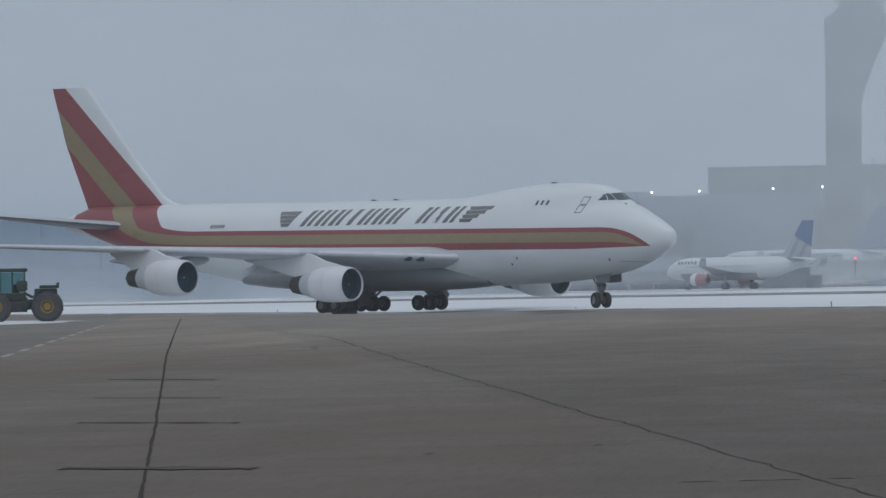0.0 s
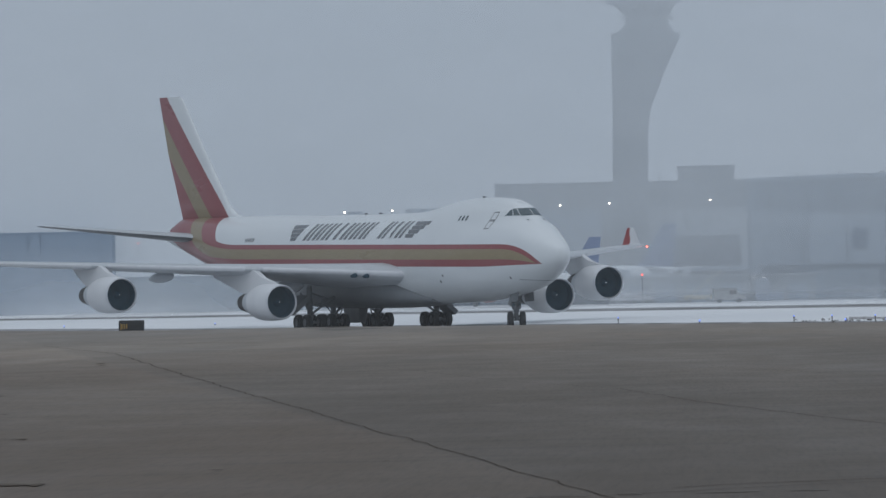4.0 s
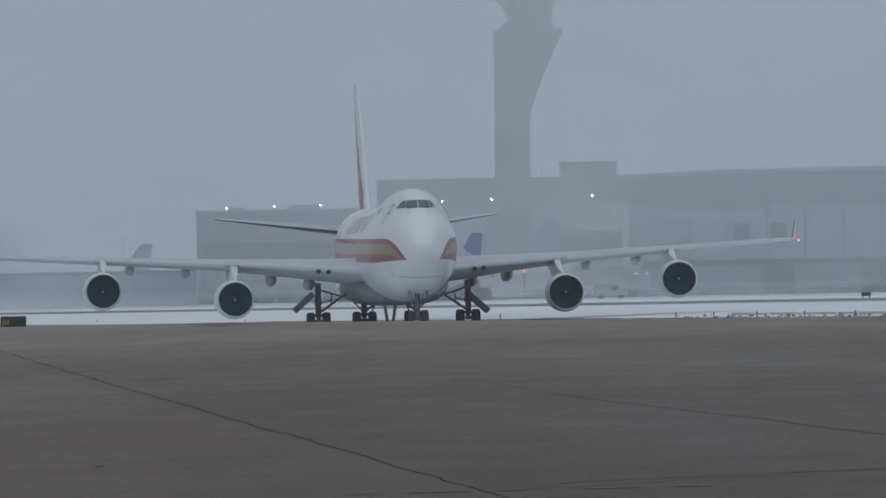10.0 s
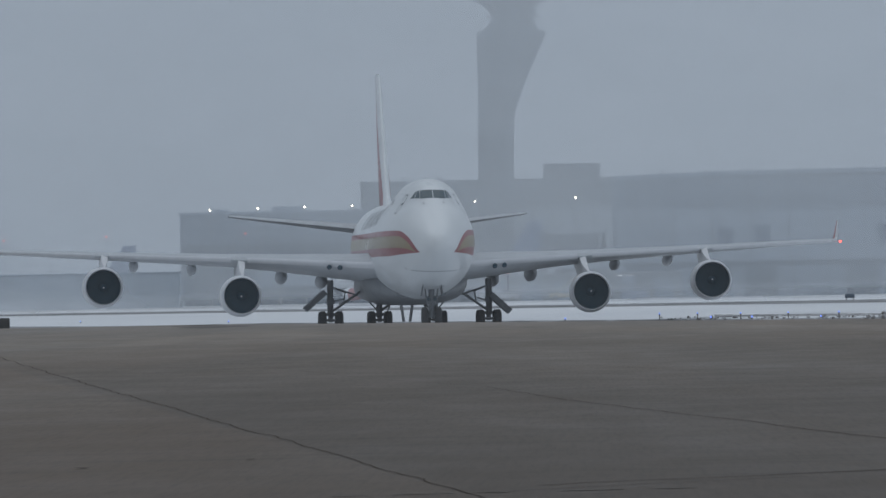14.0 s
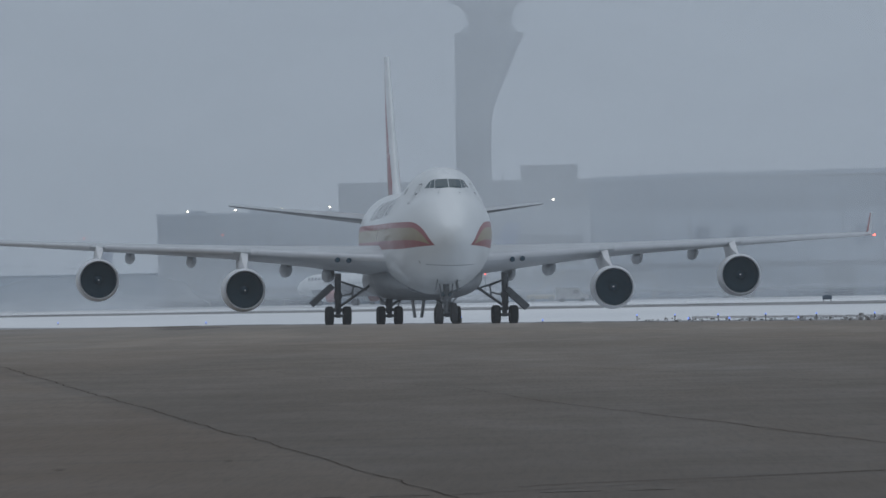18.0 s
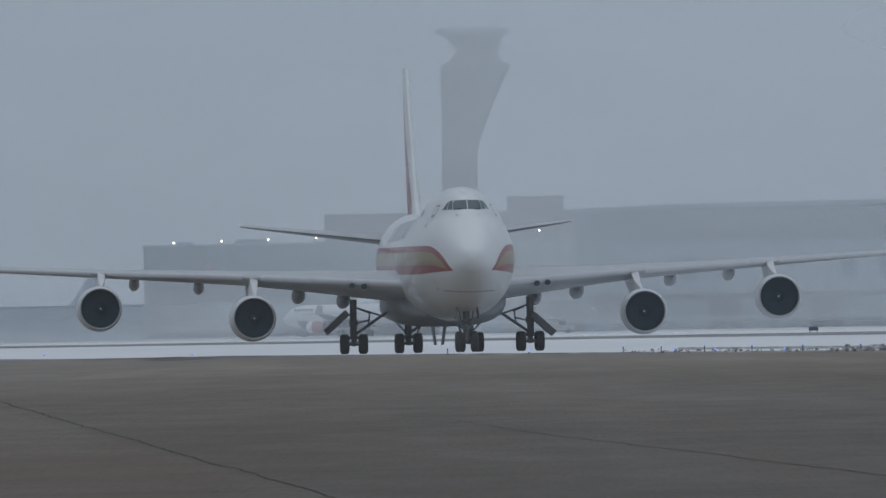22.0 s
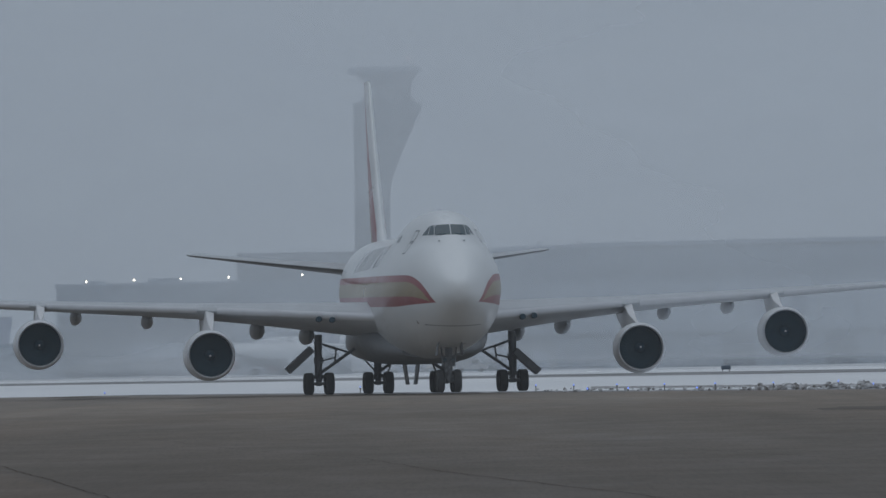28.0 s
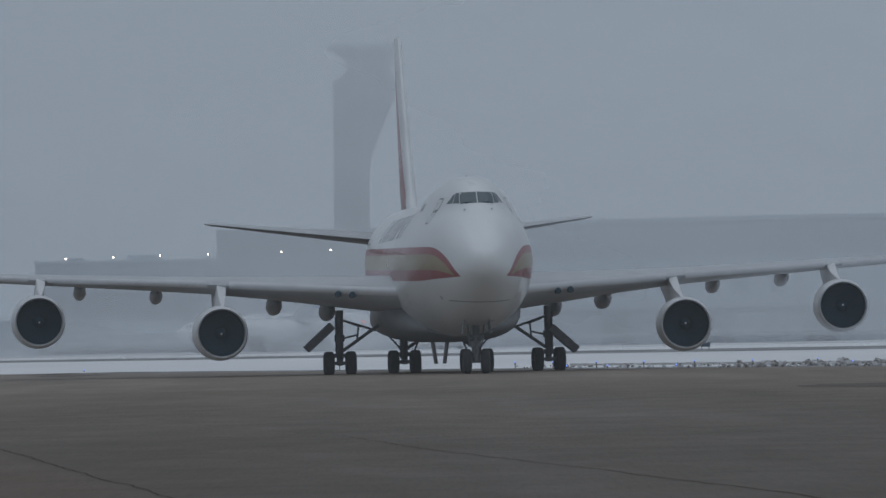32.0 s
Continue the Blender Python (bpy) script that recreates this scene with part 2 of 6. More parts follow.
# ---------------------------------------------------------------- ground
def ground_mats():
    m = Mat("apron_concrete", 0.75, spec=0.3)
    x, y, z = m.xyz()
    big = m.noise(0.05, 4, (1, 0.16, 1))
    slab = m.noise(0.02, 3, (1.8, 0.30, 1))
    broad = m.noise(0.10, 3, (1, 0.10, 1))
    streak = m.noise(0.05, 4, (0.30, 1.1, 1))
    mid = m.noise(0.6, 5, (1, 0.25, 1))
    fine = m.noise(9, 4, (1, 0.5, 1))
    base = m.mix(big.ramp(0.36, 0.64), (0.246, 0.200, 0.159), (0.369, 0.304, 0.241))
    base = m.mix(slab.ramp(0.46, 0.54) * 0.5, base, (0.200, 0.173, 0.145))
    base = m.mix(broad.ramp(0.52, 0.60) * 0.35, base, (0.422, 0.344, 0.274))
    base = m.mix(streak.ramp(0.52, 0.72) * 0.38, base, (0.180, 0.156, 0.132))
    base = m.mix(mid.ramp(0.45, 0.75) * 0.3, base, (0.413, 0.344, 0.279))
    base = m.mix(fine.ramp(0.55, 0.8) * 0.45, base, (0.173, 0.165, 0.155))
    blotch = m.noise(0.42, 4, (1, 0.035, 1))
    rusty = m.noise(0.16, 3, (1, 0.05, 1))
    base = m.mix(blotch.ramp(0.42, 0.62) * 0.42, base, (0.182, 0.156, 0.130))
    base = m.mix(rusty.ramp(0.50, 0.66) * 0.35, base, (0.357, 0.270, 0.202))
    # paving lanes of other age: a darker lane beyond the long crack, grey asphalt past the dashes
    wob = (mid - 0.5) * 0.5
    lane = (x + y * 0.1046 - 6.1 + wob).ramp(-0.05, 0.25)
    base = m.mix(lane * 0.30, base, (0.165, 0.148, 0.126))
    edge = (x * -1 - y * 0.092 - 5.5 + wob).ramp(0.0, 0.5)
    base = m.mix(edge * 0.55, base, (0.168, 0.162, 0.152))
    speck = m.noise(13, 4, (1, 0.035, 1), 0.7)
    grit = m.noise(3.5, 4, (1, 0.03, 1), 0.65)
    base = m.mix(speck.ramp(0.48, 0.72) * 0.40, base, (0.105, 0.092, 0.078))
    base = m.mix(grit.ramp(0.50, 0.68) * 0.32, base, (0.300, 0.250, 0.205))
    # the ground close by is darkened: its fall-off in light is put into the colour
    near_dim = (y + (big - 0.5) * 120).ramp(300, 70)
    base = m.mix(near_dim * 0.82, base, (0.108, 0.086, 0.066))
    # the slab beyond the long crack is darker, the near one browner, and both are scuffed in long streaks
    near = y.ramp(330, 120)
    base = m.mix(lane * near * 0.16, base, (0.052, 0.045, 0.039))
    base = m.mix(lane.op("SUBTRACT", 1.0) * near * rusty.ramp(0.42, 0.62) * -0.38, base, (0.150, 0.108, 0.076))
    scuff = m.noise(0.9, 5, (0.16, 0.9, 1), 0.65)
    base = m.mix(scuff.ramp(0.54, 0.66) * 0.30, base, (0.066, 0.057, 0.049))
    thin = m.noise(0.5, 4, (0.10, 0.55, 1), 0.6)
    base = m.mix(thin.ramp(0.60, 0.66) * (y.ramp(140, 300)) * 0.40, base, (0.115, 0.100, 0.085))
    base = m.mix(speck.ramp(0.45, 0.75) * 0.30, base, (0.050, 0.044, 0.038))
    base = m.mix(grit.ramp(0.52, 0.70) * 0.14, base, (0.165, 0.138, 0.112))
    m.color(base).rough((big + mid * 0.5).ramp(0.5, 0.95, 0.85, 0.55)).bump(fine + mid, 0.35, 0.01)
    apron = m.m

    m = Mat("snow_field", 0.65, spec=0.2)
    a = m.noise(0.03, 5, (1, 0.25, 1))
    b = m.noise(0.5, 6, (1, 0.3, 1))
    c = m.mix(a.ramp(0.35, 0.7), (0.86, 0.88, 0.90), (0.74, 0.77, 0.80))
    c = m.mix(b.ramp(0.62, 0.75) * 0.5, c, (0.45, 0.44, 0.42))
    m.color(c).bump(b + a, 0.6, 0.15)
    snow = m.m

    m = Mat("ploughed_taxiway", 0.7, spec=0.3)
    a = m.noise(0.05, 5, (1, 0.2, 1))
    b = m.noise(0.7, 5, (1, 0.4, 1))
    c = m.mix(a.ramp(0.4, 0.62), (0.13, 0.13, 0.133), (0.30, 0.305, 0.315))
    m.color(m.mix(b.ramp(0.50, 0.68) * 0.7, c, (0.60, 0.62, 0.64))).bump(b, 0.3, 0.02)
    far = m.m

    m = Mat("snowy_apron", 0.7, spec=0.25)
    a = m.noise(0.04, 5, (1, 0.2, 1))
    c = m.mix(a.ramp(0.38, 0.62), (0.78, 0.80, 0.83), (0.40, 0.42, 0.44))
    m.color(c)
    return apron, snow, far, m.m


def ground_height(n):
    """Height by the distance past the crest of the apron: a shallow dip behind it."""
    return table([(0.0, 0.0), (-3.0, -0.03), (-28.0, -0.82), (-38.0, -0.84), (-48.0, -0.42), (-70.0, -0.12), (-95.0, 0.0), (-96.0, 0.0)], -n)[0] if n > 0 else 0.0


CREST_C, CREST_M, CREST_L = 447.0, -2.5, math.hypot(1, 2.5)


def bend(x):
    """The crest runs straight, then swings round round a shallow bay."""
    return float(np.interp(x, [-130, -67, -59, -47, -40, -34, -27, 60], [-130, -64.4, -56.4, -36.0, -26.8, -23.6, -27.0, 60]))


def past_crest(x, y):
    return (y - CREST_C - CREST_M * bend(x)) / CREST_L


def build_ground():
    apron, snow, far, snowy = ground_mats()
    bm = bmesh.new()
    cols = [-3000, -1200, -500, -250, -150, -110, -90, -70, -62, -55, -48, -40, -34, -30, -27, -20, -10, 0, 10, 20, 30, 45, 60, 100, 200, 500, 1200, 3000]
    rows = [(-800, 0, 0, 0), (-100, 0, 0, 0), (0, 0, 0, 0), (60, -0.3, 0, 0), (200, -1.0, 0, 0), (330, -1.8, 0, 0), (CREST_C - 30, CREST_M, 0, 0)]
    # unseen snow in the dip, rows 8 to 34, is added to brighten the belly
    for n in (0, 2, 4, 8, 12, 16, 20, 24, 28, 32, 36, 40, 44):
        rows.append((CREST_C + n * CREST_L, CREST_M, ground_height(n), 0 if n < 8 else 3 if n < 34 else 2))
    for n in (48, 52, 58, 64, 70, 80, 90):
        rows.append((CREST_C + n * CREST_L, CREST_M, ground_height(n), 1))
    rows += [(778, -1.8, 0, 1), (822, -1.35, 0, 2), (905, -1.3, 0, 2), (980, -1.0, 0, 1), (1100, -0.6, 0, 1), (1200, -0.3, 0, 3), (1320, 0, 0, 3), (1600, 0, 0, 3), (2200, 0, 0, 1), (4800, 0, 0, 1)]
    grid = []
    for c, m, z, k in rows:
        grid.append([bm.verts.new((x, c + m * (bend(x) if m == CREST_M else max(-130, min(60, x))), z)) for x in cols])
    for i, (a, b) in enumerate(zip(grid, grid[1:])):
        for j in range(len(cols) - 1):
            f = bm.faces.new((a[j], a[j + 1], b[j + 1], b[j]))
            f.material_index = rows[i][3] if i + 1 < len(rows) else 1
            f.smooth = True
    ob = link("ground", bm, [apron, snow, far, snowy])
    for p in ob.data.polygons:
        if p.normal.z < 0:
            p.flip()
    return tagged(ob, "brown-grey concrete apron with snow-covered field beyond its crest", "ground", kind="structure")


build_ground()


# ---------------------------------------------------------------- fog
def fog_bank(y, x0, x1, high, low_thick, high_thick, zs, front=0.0, patch=(0.012, 0.03), rough=(0.85, 1.15), label="pale grey bank of winter fog", foot=2.0):
    """A hanging bank of fog: droplets that scatter the daylight, thinner near the ground.
    Its share of droplets runs from low_thick to high_thick over the heights zs; a front makes its edge thin out."""
    m = bpy.data.materials.new("fog_droplets")
    m.use_nodes = True
    t = m.node_tree
    t.nodes.clear()
    tc = t.nodes.new("ShaderNodeTexCoord")
    sep = t.nodes.new("ShaderNodeSeparateXYZ")
    t.links.new(tc.outputs["Object"], sep.inputs[0])
    px, py, pz = (Ex(t, o) for o in sep.outputs)
    mp = t.nodes.new("ShaderNodeMapping")
    mp.inputs["Scale"].default_value, mp.inputs["Location"].default_value = (patch[0], 1, patch[1]), (y * 0.01, y * 0.1, 0)
    t.links.new(tc.outputs["Object"], mp.inputs["Vector"])
    nz = t.nodes.new("ShaderNodeTexNoise")
    nz.inputs["Scale"].default_value, nz.inputs["Detail"].default_value = 1.0, 4
    t.links.new(mp.outputs[0], nz.inputs["Vector"])
    dense = pz.ramp(zs[0], zs[1], low_thick, high_thick) * Ex(t, nz.outputs["Fac"]).ramp(0.35, 0.65, *rough)
    if front:
        dense = dense * px.ramp(x0, x0 + front)
    if high_thick:
        dense = dense * pz.ramp(0, foot)
    dif = t.nodes.new("ShaderNodeBsdfDiffuse")
    dif.inputs["Color"].default_value = (0.885, 0.93, 0.97, 1)
    clear = t.nodes.new("ShaderNodeBsdfTransparent")
    mix = t.nodes.new("ShaderNodeMixShader")
    t.links.new(dense.out, mix.inputs[0])
    t.links.new(clear.outputs[0], mix.inputs[1])
    t.links.new(dif.outputs[0], mix.inputs[2])
    out = t.nodes.new("ShaderNodeOutputMaterial")
    t.links.new(mix.outputs[0], out.inputs["Surface"])
    bm = bmesh.new()
    bm.faces.new([bm.verts.new(p) for p in ((x0, 0, 0.03), (x1, 0, 0.03), (x1, 0, high), (x0, 0, high))])
    ob = link("fog_bank", bm, m)
    ob.location = (0, y, 0)
    ob.visible_shadow = False
    return tagged(ob, label, "fog", group="fog banks", kind="stuff")


fog_bank(1442, -400, 400, 200, 0.43, 0.59, (0, 40))
fog_bank(1620, -400, 400, 200, 0.06, 0.46, (27.7, 66.4))
fog_bank(1386, -400, 400, 2.6, 0.34, 0.0, (0, 2.6), 0, (0.05, 0.10), (0.1, 1.0), "thin white haze of blowing snow over the field")
fog_bank(1000, -300, 300, 2.6, 0.42, 0.0, (0, 2.6), 0, (0.045, 0.25), (0.02, 1.0), "thin white haze of blowing snow over the field")
fog_bank(1352, -400, 400, 90, 0.09, 0.05, (0, 40), 0, (0.01, 0.03), (0.8, 1.2))
# low mist of blown snow, which creeps along the field
mist = fog_bank(1340, -60, -420, 13, 0.46, 0.0, (0.6, 13), -38, (0.03, 0.06), (0.7, 1.1), "low pale mist of blown snow over the field")
# the thin fog over the apron, which greys all that stands behind it
fog_bank(330, -120, 120, 60, 0.075, 0.075, (0, 60), 0, (0.02, 0.03), (0.9, 1.1), "thin even winter fog over the apron", 0.45)
# the drifting bank comes in from the far side of the field
drift = fog_bank(1270, 0, 700, 200, 0.46, 0.56, (0, 60), 300, label="pale grey bank of drifting winter fog")


# ---------------------------------------------------------------- airport buildings
MAT = {}


def mats_far():
    MAT["panel"] = plain("grey_cladding", (0.195, 0.255, 0.325), 0.7, scale=0.15, vary=0.2)
    MAT["panel_dark"] = plain("dark_cladding", (0.085, 0.125, 0.175), 0.6, scale=0.15, vary=0.2)
    MAT["panel_light"] = plain("light_cladding", (0.30, 0.37, 0.45), 0.7, scale=0.12, vary=0.18)
    MAT["panel_deep"] = plain("deep_grey_cladding", (0.135, 0.172, 0.212), 0.65, scale=0.15, vary=0.2)
    MAT["panel_pale"] = plain("pale_wall_render", (0.39, 0.44, 0.49), 0.7, scale=0.12, vary=0.15)
    MAT["concrete"] = plain("tower_concrete", (0.108, 0.137, 0.168), 0.8, scale=0.1, vary=0.2)
    MAT["glass"] = plain("dark_window_glass", (0.02, 0.05, 0.095), 0.5, scale=0.3, vary=0.3, spec=0.2)
    MAT["blue_glass"] = plain("blue_tinted_glass", (0.07, 0.125, 0.21), 0.5, scale=0.3, vary=0.2, spec=0.2)
    MAT["steel"] = plain("galvanised_steel", (0.35, 0.36, 0.37), 0.45, 0.6, scale=2)
    # the next three are paled for fog, which is put into the colour
    MAT["dark"] = plain("grey_painted_metal", (0.20, 0.215, 0.23), 0.5, scale=2)
    MAT["blue_wall"] = plain("blue_cladding", (0.285, 0.375, 0.485), 0.6, scale=0.12, vary=0.15)
    MAT["low_wall"] = plain("dull_blue_cladding", (0.37, 0.44, 0.51), 0.7, scale=0.10, vary=0.3)
    MAT["lower_blue"] = plain("dark_blue_cladding", (0.03, 0.07, 0.115), 0.6, scale=0.12, vary=0.3)
    MAT["flood"] = glow("floodlight_lens", (1.0, 0.95, 0.80), 8)
    MAT["red_lamp"] = glow("red_obstruction_lens", (1.0, 0.13, 0.10), 1.5)
    MAT["strip"] = glow("eave_glint_glow", (0.95, 0.97, 1.0), 1.2)
    MAT["blue_lamp"] = glow("blue_edge_lens", (0.18, 0.30, 1.0), 1.5)


mats_far()



def strip_windows(parent, x0, x1, z0, z1, n, y=-0.06, gap=0.35, mat=None, name="window"):
    """A row of n separate window panes on a front that faces the apron."""
    w = (x1 - x0) / n
    me = None
    for i in range(n):
        if me is None:
            bm = boxed(gap / 2, w - gap / 2, 0, 0.1, 0, z1 - z0, 0.02)
            ob = part(name, bm, mat or MAT["glass"], parent, smooth=False)
            me = ob.data
        else:
            ob = new(name, me)
            ob.parent = parent
        ob.location = (x0 + i * w, y, z0)


def seams(parent, x0, x1, z0, z1, step, y, w=0.18, mat=None):
    """Upright ribs between wall panels, each a part."""
    me, x = None, x0
    while x < x1:
        if me is None:
            ob = part("wall_rib", boxed(0, w, 0, 0.12, 0, z1 - z0), mat or MAT["panel_dark"], parent, smooth=False)
            me = ob.data
        else:
            ob = new("wall_rib", me)
            ob.parent = parent
        ob.location = (x, y, z0)
        x += step


def roof_unit(b, x, y, z, w, d, h):
    part("roof_unit", boxed(x, x + w, y, y + d, z, z + h, 0.08), MAT["panel_light"], b, smooth=False)


def terminal():
    b = empty("terminal_building", pose(0, 1650, 0), "long grey airport terminal in fog with a flat roof", "building")
    part("wall", boxed(-49, 3.4, 0, 60, 0, 24.3), MAT["panel_pale"], b, smooth=False)
    part("upper_wall", boxed(-49.2, 3.45, -0.5, -0.01, 19.7, 24.28), MAT["panel_deep"], b, smooth=False)
    part("parapet", boxed(-49.3, 3.5, -0.6, 60, 24.3, 24.9), MAT["panel_deep"], b, smooth=False)
    part("penthouse", boxed(-11.5, 0.2, 6, 30, 24.9, 27.8), MAT["panel_deep"], b, smooth=False)
    part("penthouse_roof", boxed(-11.7, 0.4, 5.8, 30.2, 27.8, 28.0), MAT["panel_deep"], b, smooth=False)
    # two tall glazed bays with the plain wall between them
    strip_windows(b, -36.3, -25.1, 7.2, 13.6, 8, gap=0.14)
    strip_windows(b, -16.8, 1.2, 7.2, 13.5, 13, gap=0.14)
    strip_windows(b, -16.8, 1.2, 0.6, 6.0, 13, gap=0.14)
    strip_windows(b, -36.3, -25.1, 1.0, 5.4, 8, gap=0.5)
    seams(b, -48.6, 3, 14.6, 19.6, 4.3, -0.13)
    part("canopy", boxed(-49, 3, -6, -0.02, 6.2, 6.9), MAT["panel_light"], b, smooth=False)
    for x in range(-47, 3, 7):
        part("canopy_post", tubes(((x, -5.6, 0), (x, -5.6, 6.2), 0.22), n=10), MAT["steel"], b)
    for x, h in ((-15.2, 1.6), (-5.6, 1.0), (-33.0, 0.8), (-40.5, 0.6)):
        part("roof_mast", tubes(((x, 3, 24.9), (x, 3, 24.9 + h), 0.16), ((x - 0.4, 3, 25.6), (x + 0.4, 3, 25.6), 0.1), n=8), MAT["dark"], b)


def concourse():
    c = empty("concourse_building", pose(0, 1600, 0), "lower grey concourse building in fog", "building")
    part("wall", boxed(-84, -50, 0, 45, 0, 18.2), MAT["panel"], c, smooth=False)
    part("link_wall", boxed(-50, -27, 4, 45, 0, 18.8), MAT["panel"], c, smooth=False)
    part("parapet", boxed(-84.3, -50, -0.3, 45, 18.2, 18.7), MAT["panel_light"], c, smooth=False)
    part("lower_wall", boxed(-83, -51, -3.0, -0.02, 0, 12.2), MAT["lower_blue"], c, smooth=False)
    part("ledge", boxed(-83.4, -50.8, -3.4, -0.02, 12.2, 12.6), MAT["panel"], c, smooth=False)
    strip_windows(c, -82, -52, 7.6, 11.0, 12, -3.1)
    seams(c, -83.4, -50.6, 12.8, 18.0, 5.5, -0.13)
    roof_unit(c, -66, 10, 18.7, 6, 5, 1.0)
    roof_unit(c, -78, 14, 18.7, 3, 4, 0.7)


def hangar():
    h = empty("hangar_building", pose(0, 1500, 0), "large pale hangar in fog with a stepped front", "building")
    part("wall", boxed(2.5, 190, 10, 90, 0, 22.6), MAT["panel"], h, smooth=False)
    bm = bmesh.new()
    loft(bm, [[(x, 9.6, z), (x, 9.6, z + 0.9), (x, 90, z + 0.9), (x, 90, z)] for x, z in ((2.3, 22.2), (22, 22.75), (60, 23.0), (190, 23.1))])
    part("parapet", bm, MAT["panel_light"], h, smooth=False)
    part("front_wing", boxed(3.2, 190, 0, 9.9, 0, 16.2), MAT["panel_light"], h, smooth=False)
    part("front_parapet", boxed(3.0, 190, -0.2, 9.9, 16.2, 16.8), MAT["panel"], h, smooth=False)
    part("base_wall", boxed(5.0, 190, -0.6, -0.02, 0, 6.6), MAT["lower_blue"], h, smooth=False)
    part("side_bay", boxed(3.3, 12.5, -1.2, -0.62, 6.6, 14.4), MAT["panel"], h, smooth=False)
    for x in (22.0, 28.9, 52.0, 59.0):
        w = part("window", boxed(x, x + 2.9, -0.12, 0.05, 9.4, 13.3), MAT["blue_glass"], h, smooth=False)
        part("window_frame", boxed(x - 0.15, x + 3.05, -0.1, -0.01, 9.2, 9.4), MAT["steel"], w, smooth=False)
    seams(h, 6.5, 120, 7.0, 16.0, 7.2, -0.13)
    seams(h, 6.5, 120, 16.9, 22.2, 7.2, 9.87)
    for x in (14, 33, 52, 71):
        d = part("hangar_door", boxed(x, x + 13, -0.85, -0.62, 0, 5.6), MAT["panel"], h, smooth=False)
        for k in range(1, 4):
            part("door_rib", boxed(x + 13 * k / 4 - 0.08, x + 13 * k / 4 + 0.08, -0.95, -0.86, 0.1, 5.5), MAT["panel_dark"], d, smooth=False)
    for x in (12, 20, 28, 38, 49):
        part("roof_vent", tubes(((x, 14, 22.9), (x, 14, 24.0), 0.25), ((x, 14, 24.0), (x, 14, 24.15), 0.4), n=10), MAT["steel"], h)


def west_hangar():
    w = empty("cargo_hangar", pose(0, 1434, 0) @ Matrix.Scale(1.0243, 4), "blue-grey cargo hangar in fog with pale door columns", "building")
    part("wall", boxed(-190, -109, 0, 7, 0, 14.2), MAT["blue_wall"], w, smooth=False)
    part("parapet", boxed(-190, -108.9, -0.1, 7.1, 14.2, 14.45), MAT["blue_wall"], w, smooth=False)
    for x in (-123.6, -136, -148.5, -161, -173.5):
        part("door_column", boxed(x, x + 1.9, -0.5, -0.02, 0, 14.0), MAT["blue_wall"], w, smooth=False)
    for x in (-121.4, -133.8, -146.3, -158.8):
        d = part("hangar_door", boxed(x - 0.3, x + 10.2, -0.3, -0.02, 0, 11.5), MAT["blue_wall"], w, smooth=False)
        for k in range(1, 4):
            part("door_rib", boxed(x + 9.8 * k / 4 - 0.07, x + 9.8 * k / 4 + 0.07, -0.36, -0.31, 0.1, 11.4), MAT["blue_wall"], d, smooth=False)


def ring_box(x0, x1, y0, y1, z, c=0.8):
    c = min(c, (x1 - x0) / 3)
    return [(x0 + c, y0, z), (x1 - c, y0, z), (x1, y0 + c, z), (x1, y1 - c, z), (x1 - c, y1, z), (x0 + c, y1, z), (x0, y1 - c, z), (x0, y0 + c, z)]


def control_tower():
    t = empty("control_tower", pose(0, 1632, 0.208) @ Matrix.Scale(0.8822, 4), "tall concrete control tower fading into fog", "tower")
    bm = bmesh.new()
    loft(bm, [ring_box(-28.2, -20.1, 0, 8, -0.4), ring_box(-27.7, -19.5, 0, 8, 41.5), ring_box(-27.65, -18.9, 0, 8.2, 44.5), ring_box(-27.6, -15.6, -1.5, 9.5, 53), ring_box(-27.6, -11.9, -3, 11, 61.0), ring_box(-27.6, -11.8, -3, 11, 61.9)])
    part("shaft", bm, MAT["concrete"], t, smooth=False)
    bm = bmesh.new()
    loft(bm, [ring_box(-26.4, -13.2, -2, 10, 61.9), ring_box(-24.6, -14.2, 0, 9, 63.8), ring_box(-23.8, -14.6, 0.4, 8.6, 65.9)])
    part("neck", bm, MAT["concrete"], t, smooth=False)
    bm = bmesh.new()
    loft(bm, [ring_box(-24.2, -14.2, 0.2, 8.8, 65.9, 2), ring_box(-27.0, -12.9, -1.8, 10.6, 68.9, 2)])
    part("cab_glazing", bm, MAT["glass"], t, "dark sloping cab glazing", smooth=False)
    bm = bmesh.new()
    loft(bm, [ring_box(-28.7, -11.6, -3, 12, 68.9, 2), ring_box(-28.9, -11.4, -3.2, 12.2, 69.4, 2), ring_box(-28.2, -12.2, -2.6, 11.6, 70.2, 2)])
    part("cab_roof", bm, MAT["panel"], t, smooth=False)
    part("gallery", boxed(-25.2, -13.2, -0.6, 9.6, 65.3, 65.7), MAT["steel"], t, smooth=False)
    part("roof_mast", tubes(((-14.8, 2, 70.2), (-14.8, 2, 72.0), 0.12), n=8), MAT["dark"], t)
    part("obstruction_light", lathe([(-0.22, 0.02), (0, 0.3), (0.25, 0.02)], 12, "Z", (-14.8, 2, 72.1)), MAT["red_lamp"], t, "red obstruction light")
    for z in range(6, 40, 6):
        part("form_joint", boxed(-28.05, -19.6, -0.08, -0.01, z, z + 0.15), MAT["panel_dark"], t, smooth=False)


